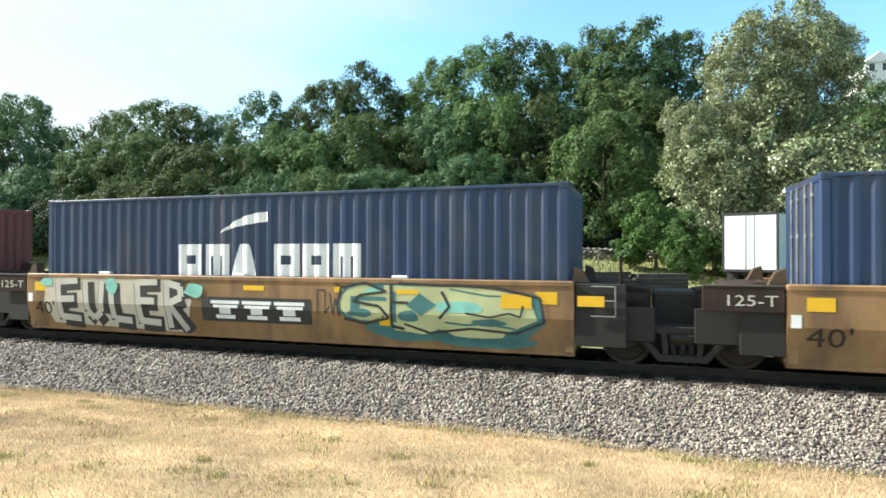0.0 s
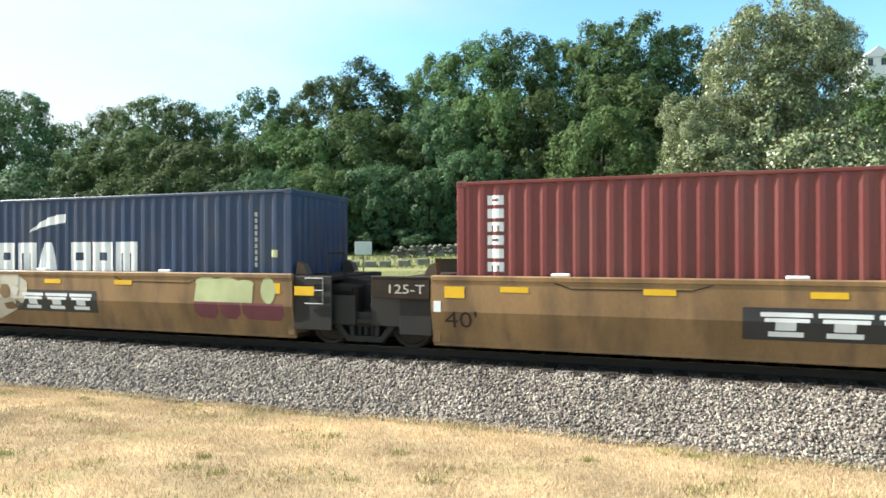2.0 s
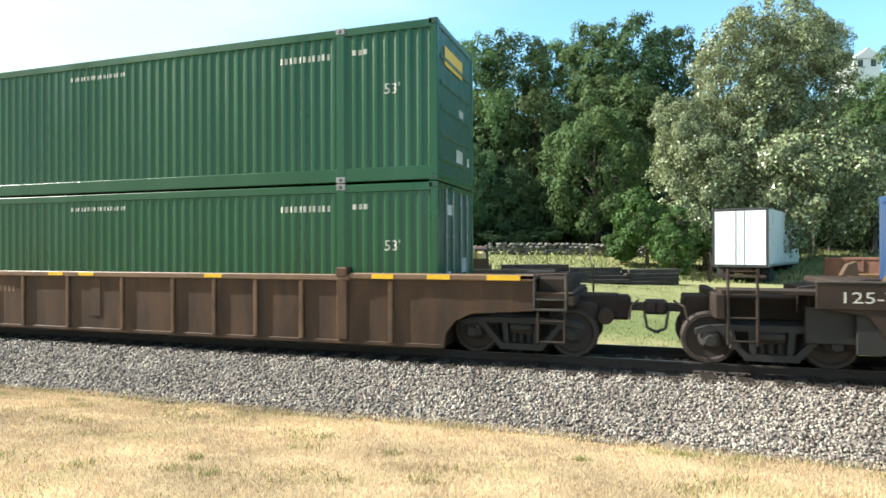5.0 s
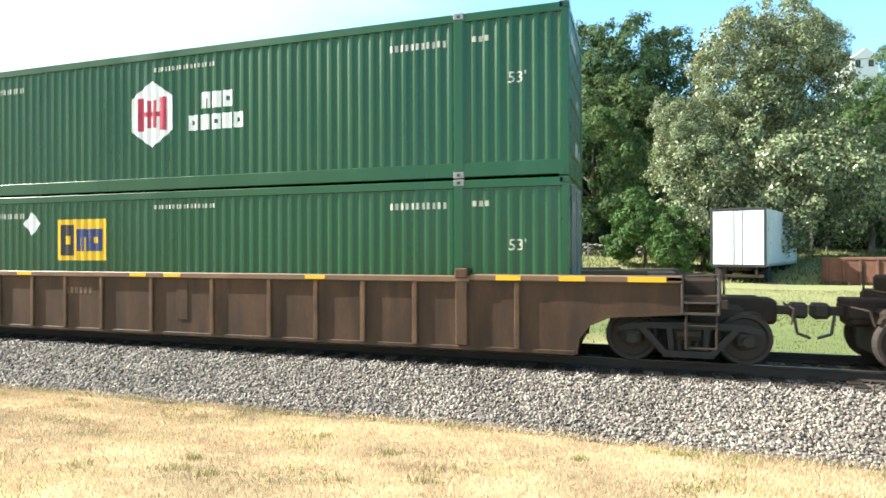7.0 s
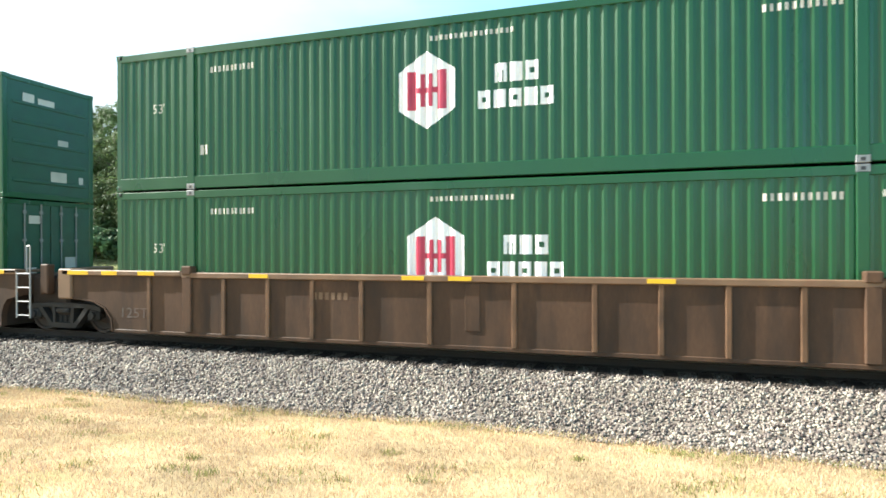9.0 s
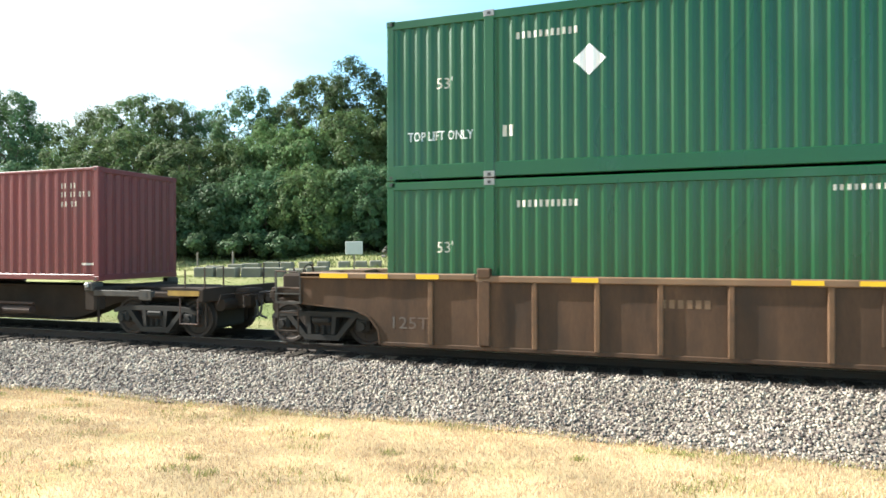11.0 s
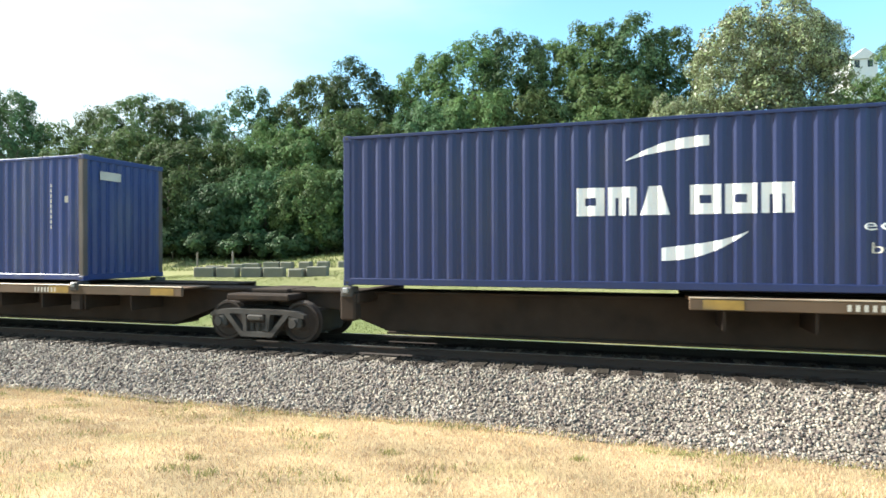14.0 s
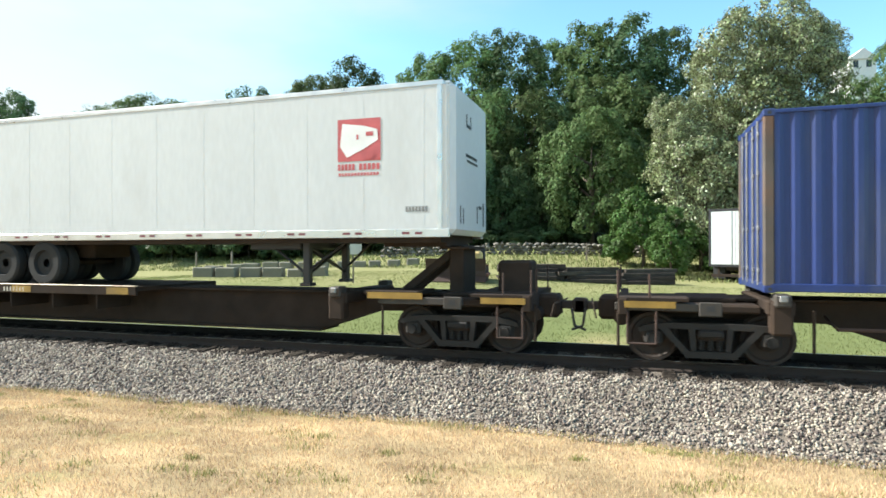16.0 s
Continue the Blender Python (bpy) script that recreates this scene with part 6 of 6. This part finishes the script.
def bulldozer():
    x, y = -7.4, 26.2
    ob = thing("bulldozer", "old faded yellow bulldozer with rusty blade", "bulldozer", pose(x, y, float(ground_z(x, y)) - 0.02, 0, 0, 10))
    g = Geo()
    prof = [(-1.85, 0.05), (-1.70, 0.02), (-1.58, 0.25), (-1.56, 0.5), (-1.62, 0.82), (-1.72, 1.02), (-1.80, 1.02), (-1.72, 0.80), (-1.67, 0.5), (-1.70, 0.25)]
    k = len(prof)
    g.add([(xx, a, b) for xx in (-1.4, 1.15) for a, b in prof], [(i, (i + 1) % k, (i + 1) % k + k, i + k) for i in range(k)] + [tuple(range(k - 1, -1, -1)), tuple(range(k, 2 * k))])
    part("blade", g, "oldrust", ob, "rusty curved dozer blade")
    for s in (-1, 1):
        t = Geo()
        ol = [(-1.2, 0.12), (-0.95, 0.0), (0.95, 0.0), (1.2, 0.15), (1.25, 0.42), (1.0, 0.66), (-0.9, 0.66), (-1.2, 0.45)]
        kk = len(ol)
        x0, x1 = sorted((s * 0.72, s * 1.12))
        t.add([(xx, a, b) for xx in (x0, x1) for a, b in ol], [(i, (i + 1) % kk, (i + 1) % kk + kk, i + kk) for i in range(kk)] + [tuple(range(kk - 1, -1, -1)), tuple(range(kk, 2 * kk))])
        tr = part("crawler_track", t, "oldrust", ob, "rusty crawler track")
        for i in range(11):
            part("grouser", Geo().box(x0, x1, -1.0 + i * 0.2 - 0.02, -1.0 + i * 0.2 + 0.02, 0.655, 0.70), "rust", tr)
        part("push_arm", Geo().box(*sorted((s * 1.15, s * 1.25)), -1.6, 0.2, 0.25, 0.38, 0.02), "rust", ob)
    part("hood", Geo().prism([(-0.55, 0.62), (0.45, 0.62), (0.45, 1.28), (0.40, 1.42), (0.28, 1.52), (0.1, 1.56), (-0.2, 1.56), (-0.38, 1.52), (-0.50, 1.42), (-0.55, 1.28)], -1.25, 0.1), "dozer", ob, "faded yellow engine hood")
    part("cowl", Geo().box(0.46, 0.92, -0.5, 0.1, 0.7, 1.34, 0.12), "dozer", ob, "faded yellow side cowl")
    part("radiator_grille", Geo().box(-0.48, 0.38, -1.28, -1.24, 0.66, 1.4, 0.01), "dozer", ob)
    part("exhaust_stack", Geo().tube((-0.15, -0.7, 1.55), (-0.15, -0.7, 2.05), 0.055, 8).tube((-0.15, -0.7, 2.05), (-0.22, -0.62, 2.16), 0.05, 8), "silver", ob, "pale exhaust stack")
    part("air_cleaner", Geo().tube((0.2, -0.3, 1.55), (0.2, -0.3, 1.8), 0.10, 10), "dozer", ob)
    part("seat", Geo().box(0.3, 1.0, 0.45, 0.65, 0.9, 1.45, 0.05).box(-0.3, 0.4, 0.1, 0.6, 0.7, 0.9, 0.05), "black", ob)
    part("fuel_tank", Geo().box(-0.35, 0.95, 0.65, 1.1, 0.65, 1.5, 0.08), "rust", ob)
    part("lever", Geo().tube((0.35, 0.2, 0.8), (0.42, 0.1, 1.45), 0.018, 6), "rust", ob)


bulldozer()


def skip_bin():
    x, y = 11.7, 35.2
    ob = thing("roll_off_bin", "rusty open-topped steel bin in the grass", "skip", pose(x, y, float(ground_z(x, y)) - 0.05, 0, 0, -14))
    for s in (-1, 1):
        part("side_wall", Geo().box(-2.6, 2.6, s * 1.15 - 0.03, s * 1.15 + 0.03, 0.15, 1.25), "rust", ob)
        part("top_rim", Geo().box(-2.65, 2.65, s * 1.15 - 0.07, s * 1.15 + 0.07, 1.22, 1.34, 0.02), "rust", ob)
        part("end_wall", Geo().box(s * 2.6 - 0.03, s * 2.6 + 0.03, -1.12, 1.12, 0.15, 1.28), "rust", ob)
        for i in range(8):
            xx = -2.4 + i * 0.685
            part("side_rib", Geo().box(xx - 0.05, xx + 0.05, *sorted((s * 1.18, s * 1.26)), 0.15, 1.22, 0.01), "rust", ob)
    part("floor", Geo().box(-2.6, 2.6, -1.15, 1.15, 0.05, 0.16), "rust", ob)


skip_bin()


def sign_board():
    x, y = -11.54, 23.6
    g = float(ground_z(x, y))
    ob = thing("notice_sign", "small pale blank sign on a thin post", "sign", pose(x, y, g, 0, 0, 18))
    part("post", Geo().box(-0.03, 0.03, -0.03, 0.03, -0.1, 1.75), "post", ob)
    part("sign_face", Geo().box(-0.37, 0.37, -0.05, -0.03, 1.70 - g, 2.26 - g, 0.008), "signw", ob, "pale sign face")


sign_board()


def stone_wall():
    ob = thing("stone_wall", "low dry-stacked grey field-stone wall", "wall", pose(0, 0, 0), kind="structure")
    rng = random.Random(9)
    meshes = []
    for i in range(5):
        bm = bmesh.new()
        bmesh.ops.create_icosphere(bm, subdivisions=1, radius=1.0)
        for q in bm.verts:
            q.co *= rng.uniform(0.8, 1.15)
        meshes.append(Geo().take(bm).mesh("stone", M["wallstone"]))
    for row in range(4):
        for i in range(46):
            t = (i + rng.uniform(-0.2, 0.2) + 0.5 * (row % 2)) / 46
            x, y = -17.0 + t * 17.5, 39.6 + t * 4.6 + rng.uniform(-0.15, 0.15)
            if row == 3 and rng.random() < 0.35:
                continue
            z = float(ground_z(x, y)) + 0.12 + row * 0.2
            st = part("stone", meshes[rng.randrange(5)], "wallstone", ob)
            st.matrix_basis = pose(x, y, z, rng.uniform(-15, 15), rng.uniform(-15, 15), rng.uniform(0, 360)) @ Matrix.Diagonal((rng.uniform(0.2, 0.3), rng.uniform(0.18, 0.26), rng.uniform(0.11, 0.15), 1))


stone_wall()


def old_ties():
    """Loose heap of worn railway ties."""
    me = Geo().box(-1.3, 1.3, -0.115, 0.115, 0.0, 0.18, 0.015).mesh("old_tie", M["oldties"])
    rng = random.Random(21)
    ca_, sa_ = math.cos(radians(21)), math.sin(radians(21))
    for bay in range(3):
        for layer in range(4):
            for k in range(6 - layer):
                u = -3.0 + bay * 2.75 + rng.uniform(-0.35, 0.35)
                v = (k - (5 - layer) / 2) * 0.30 + rng.uniform(-0.03, 0.03)
                x, y = -2.0 + u * ca_ - v * sa_, 30.1 + u * sa_ + v * ca_
                z = float(ground_z(-2.0 + (bay * 2.75 - 3.0) * ca_, 30.1 + (bay * 2.75 - 3.0) * sa_)) - 0.02 + layer * 0.18
                thing("old_railway_tie", "weathered dark timber tie stacked in a heap", "railway tie", pose(x, y, z, rng.uniform(-2, 2), rng.uniform(-0.6, 0.6), 21 + rng.uniform(-12, 12)), "heap of old ties", data=me)


old_ties()


def block_rows():
    """Weathered concrete blocks lying in two broken rows."""
    rng = random.Random(31)
    meshes = [Geo().box(-0.5, 0.5, -0.3, 0.3, 0, 0.55, 0.04).mesh("concrete_block", M["concrete"]), Geo().box(-0.38, 0.38, -0.32, 0.32, 0, 0.48, 0.06).mesh("concrete_block", M["concrete"])]
    for xa, ya, xb, yb, n in ((-20.3, 25.2, -14.9, 26.6, 6), (-25.2, 32.0, -13.5, 36.0, 12)):
        for i in range(n):
            t = i / (n - 1)
            x, y = xa + (xb - xa) * t + rng.uniform(-0.1, 0.1), ya + (yb - ya) * t + rng.uniform(-0.15, 0.15)
            thing("concrete_block", "weathered concrete block half sunk in grass", "concrete block", pose(x, y, float(ground_z(x, y)) - 0.08, 0, 0, 16 + rng.uniform(-8, 8)), "rows of concrete blocks", data=meshes[rng.randrange(2)])


block_rows()


def hill_house():
    """White house on the hill, seen through a gap in the leaves."""
    x, y = 37.3, 126.0
    z = float(ground_z(x, y)) - 0.3
    ob = thing("house", "white-sided house high on the wooded hill", "house", pose(x, y, z, 0, 0, 8))
    part("wall", Geo().box(-2.1, 2.1, -4, 4, 0, 34.8 - z), "house", ob)
    part("roof", Geo().prism([(-2.4, 34.7 - z), (2.4, 34.7 - z), (0, 36.6 - z)], -4.3, 4.3), "house", ob, "pale roof")
    for xx in (-1.2, 0.9):
        w = part("window", Geo().box(xx - 0.5, xx + 0.5, -4.05, -3.95, 33.2 - z, 34.6 - z), "house", ob)
        part("pane", Geo().box(xx - 0.42, xx + 0.42, -4.07, -4.04, 33.28 - z, 34.52 - z), "glass", w)


hill_house()


def field_post(x, y, h):
    thing("field_post", "thin weathered post standing in the grass", "post", pose(x, y, float(ground_z(x, y)) - 0.1), "posts in the field", data=Geo().box(-0.05, 0.05, -0.05, 0.05, 0, h, 0.01).mesh("field_post", M["post"]))


for a in ((-24.6, 32.8, 1.4), (-30.0, 36.0, 1.2), (1.2, 38.5, 1.6), (-3.0, 40.5, 1.3)):
    field_post(*a)


# ---- trees ----
def crown_mesh(name, material, seed, aspect, leaves, leaf, lobes=32, ragged=0.06, loose=0.35):
    """A crown of half-width 1 and height aspect: rounded boughs that carry leafy clumps, with dark gaps between them."""
    rng = np.random.default_rng(seed)
    half = aspect / 2

    def unit(n):
        u = rng.normal(0, 1, (n, 3))
        return u / (np.linalg.norm(u, axis=1)[:, None] + 1e-9)

    # boughs, spread evenly over an egg that is fuller below its middle
    i = np.arange(lobes) + 0.5
    zz = 1 - 1.75 * i / lobes
    az = i * 2.39996 + rng.uniform(-0.35, 0.35, lobes)
    rr = np.sqrt(np.maximum(0, 1 - zz ** 2)) ** 0.8
    u = np.stack([np.cos(az) * rr, np.sin(az) * rr, zz], -1)
    lr = rng.uniform(0.26, 0.44, lobes)
    reach = rng.uniform(1.0 - ragged * 2, 1.0 + ragged, lobes)[:, None]
    lc = u * reach * np.stack([1 - lr * 0.9, 1 - lr * 0.9, half - lr * 0.9], -1) + np.array([0, 0, half])
    # leafy clumps on the outer face of each bough
    per = 13
    k = np.repeat(np.arange(lobes), per)
    d = unit(lobes * per) + 0.55 * u[k] + np.array([0, 0, 0.25])
    d /= np.linalg.norm(d, axis=1)[:, None]
    cc = lc[k] + d * (lr[k] * rng.uniform(0.62, 1.02, len(k)))[:, None]
    cr = rng.uniform(0.07, 0.16, len(k)) * (1 + ragged)
    cd = d
    # leaves
    per = leaves // len(cc)
    k = np.repeat(np.arange(len(cc)), per)
    n = len(k)
    d = unit(n) + 0.45 * cd[k] + np.array([0, 0, 0.2])
    d /= np.linalg.norm(d, axis=1)[:, None]
    p = cc[k] + d * (cr[k] * rng.uniform(0.45, 1.12, n) ** 0.6)[:, None]
    nrm = 0.8 * d + 0.7 * cd[k] + loose * rng.normal(0, 1, (n, 3)) + np.array([0, 0, 0.15])
    nrm /= np.linalg.norm(nrm, axis=1)[:, None]
    t = np.cross(nrm, unit(n))
    t /= np.linalg.norm(t, axis=1)[:, None] + 1e-9
    b = np.cross(nrm, t)
    s = (leaf * rng.uniform(0.55, 1.4, n))[:, None]
    vs = np.stack([p - t * s, p + b * s * 1.2, p + t * s], 1).reshape(-1, 3)
    vs[:, 2] = (vs[:, 2] - vs[:, 2].min()) * aspect / (vs[:, 2].max() - vs[:, 2].min())
    return fast_mesh(name, vs, np.arange(3 * n).reshape(-1, 3), material)


def trunk_mesh(name, seed, limbs=9):
    """Trunk and limbs, 1 high, to be stretched with the crown."""
    rng = random.Random(seed)
    g = Geo()
    pts = [(0, 0, -0.03), (0.012, 0.01, 0.18), (-0.01, 0.02, 0.40), (0.02, 0.0, 0.62), (0.0, 0.01, 0.85)]
    rs = [0.045, 0.034, 0.028, 0.018, 0.006]
    for i in range(4):
        g.tube(pts[i], pts[i + 1], rs[i], 8, rs[i + 1])
    for i in range(limbs):
        z = 0.25 + 0.5 * i / limbs
        a = i * 2.4 + rng.uniform(-0.4, 0.4)
        r1, r2 = rng.uniform(0.15, 0.25), rng.uniform(0.3, 0.5)
        m = (math.cos(a) * r1, math.sin(a) * r1, z + 0.08)
        g.tube((0, 0, z), m, 0.014, 6, 0.009)
        g.tube(m, (math.cos(a + 0.2) * r2, math.sin(a + 0.2) * r2, z + 0.2), 0.009, 5, 0.003)
    return g.mesh(name, M["bark"], True)


ASPECTS = (1.2, 1.8, 2.5, 3.3)
CROWNS = {
    "leaf": [[crown_mesh("crown", "leaf", 20 + 2 * j + i, a, 24000, 0.027) for i in range(2)] for j, a in enumerate(ASPECTS)],
    "leaf2": [[crown_mesh("crown", "leaf2", 30 + 2 * j + i, a, 24000, 0.027) for i in range(2)] for j, a in enumerate(ASPECTS)],
    "pale": [[crown_mesh("crown", "pale", 40 + 2 * j + i, a, 30000, 0.023, 28, 0.25, 0.8) for i in range(2)] for j, a in enumerate(ASPECTS)],
    "shrub": [[crown_mesh("crown", "leaf2", 70 + 2 * j + i, a, 7000, 0.055, 14, 0.3) for i in range(2)] for j, a in enumerate(ASPECTS)],
    "bush": [[crown_mesh("crown", "bush", 50 + 2 * j + i, a, 11000, 0.05, 16, 0.3, 0.6) for i in range(2)] for j, a in enumerate(ASPECTS)],
}
TRUNKS = [trunk_mesh("trunk", 60 + i) for i in range(2)]
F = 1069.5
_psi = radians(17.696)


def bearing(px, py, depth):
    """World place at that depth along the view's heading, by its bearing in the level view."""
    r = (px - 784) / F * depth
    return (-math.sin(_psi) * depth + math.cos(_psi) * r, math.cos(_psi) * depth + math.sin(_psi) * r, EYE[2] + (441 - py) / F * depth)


_count = [0]


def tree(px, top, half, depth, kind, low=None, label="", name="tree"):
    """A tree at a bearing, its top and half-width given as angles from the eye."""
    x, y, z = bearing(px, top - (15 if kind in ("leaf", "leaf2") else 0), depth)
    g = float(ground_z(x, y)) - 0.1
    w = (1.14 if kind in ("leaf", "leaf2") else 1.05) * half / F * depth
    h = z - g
    base = (0.10 if top < 200 else 0.0) * h if low is None else low
    i = _count[0]
    _count[0] += 1
    ob = thing(name, label or "full green deciduous tree at the wood's edge", "tree" if name == "tree" else "bush", pose(x, y, g, 0, 0, (i * 77) % 360), "wood behind the field")
    t = part("trunk", TRUNKS[i % 2], "bark", ob)
    spread = min(h * 0.55, w * 1.5)
    t.matrix_basis = Matrix.Diagonal((spread, spread, h * 0.85, 1))
    ch = min(h - base, 3.3 * w)
    j = min(range(len(ASPECTS)), key=lambda q: abs(math.log(ASPECTS[q] * w / ch)))
    c = part("crown", CROWNS[kind][j][i % 2], "leaf2" if kind == "shrub" else kind, ob)
    c.matrix_basis = Matrix.Translation((0, 0, h - ch)) @ Matrix.Diagonal((w, w, ch / ASPECTS[j], 1))
    return ob


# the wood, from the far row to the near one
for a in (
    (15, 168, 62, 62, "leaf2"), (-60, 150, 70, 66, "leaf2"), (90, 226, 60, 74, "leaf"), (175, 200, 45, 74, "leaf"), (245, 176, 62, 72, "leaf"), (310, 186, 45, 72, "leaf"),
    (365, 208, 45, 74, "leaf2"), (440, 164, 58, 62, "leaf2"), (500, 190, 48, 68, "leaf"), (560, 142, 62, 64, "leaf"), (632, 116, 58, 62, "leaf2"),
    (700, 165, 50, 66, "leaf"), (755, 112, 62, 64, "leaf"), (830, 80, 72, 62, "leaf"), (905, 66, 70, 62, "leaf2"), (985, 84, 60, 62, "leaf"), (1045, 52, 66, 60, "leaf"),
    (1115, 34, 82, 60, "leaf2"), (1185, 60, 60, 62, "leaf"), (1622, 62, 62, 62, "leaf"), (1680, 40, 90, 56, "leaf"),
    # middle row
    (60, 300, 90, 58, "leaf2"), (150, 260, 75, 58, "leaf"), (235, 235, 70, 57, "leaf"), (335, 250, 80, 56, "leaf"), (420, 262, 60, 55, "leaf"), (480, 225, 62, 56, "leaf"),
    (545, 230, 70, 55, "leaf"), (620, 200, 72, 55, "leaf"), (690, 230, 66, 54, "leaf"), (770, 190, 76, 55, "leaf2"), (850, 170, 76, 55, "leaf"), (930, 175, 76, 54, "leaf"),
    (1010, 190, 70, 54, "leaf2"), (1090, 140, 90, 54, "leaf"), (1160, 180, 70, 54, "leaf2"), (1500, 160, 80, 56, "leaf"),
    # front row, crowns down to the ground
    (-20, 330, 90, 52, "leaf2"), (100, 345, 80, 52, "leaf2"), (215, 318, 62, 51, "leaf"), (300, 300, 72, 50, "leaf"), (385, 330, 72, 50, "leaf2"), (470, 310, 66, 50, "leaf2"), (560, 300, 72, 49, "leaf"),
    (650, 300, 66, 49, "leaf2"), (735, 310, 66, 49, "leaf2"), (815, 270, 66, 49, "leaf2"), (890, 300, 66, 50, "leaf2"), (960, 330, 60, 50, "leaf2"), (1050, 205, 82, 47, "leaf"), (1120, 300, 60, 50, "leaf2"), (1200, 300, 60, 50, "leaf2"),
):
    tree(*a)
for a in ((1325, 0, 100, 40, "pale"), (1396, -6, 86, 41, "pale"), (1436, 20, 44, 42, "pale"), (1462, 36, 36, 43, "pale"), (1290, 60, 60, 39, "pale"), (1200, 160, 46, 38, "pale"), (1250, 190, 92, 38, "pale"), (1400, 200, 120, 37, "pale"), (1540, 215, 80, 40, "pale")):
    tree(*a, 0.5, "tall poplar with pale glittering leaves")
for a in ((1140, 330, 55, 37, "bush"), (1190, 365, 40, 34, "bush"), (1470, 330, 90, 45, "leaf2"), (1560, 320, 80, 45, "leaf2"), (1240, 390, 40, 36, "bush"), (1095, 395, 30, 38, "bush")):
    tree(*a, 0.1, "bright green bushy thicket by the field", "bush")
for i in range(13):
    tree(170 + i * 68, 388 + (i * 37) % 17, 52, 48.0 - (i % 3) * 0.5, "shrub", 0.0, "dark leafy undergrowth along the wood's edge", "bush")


# ---- everything that rolls ----
def motions():
    times = (0.0, 4.0, 8.0, 12.0, 16.0)
    for ob, x0 in MOVERS:
        z = ob.matrix_basis.translation.z
        walk(ob, [(t, pose(x0 + V * t, YC, z)) for t in times])
    step = V / WHEEL_R / FPS * 180 / math.pi
    for ws, x in SPINNERS:
        walk(ws, [(i / FPS, pose(x, 0, WHEEL_R, 0, (i * step) % 360, 0)) for i in range(16 * FPS + 1)])


motions()
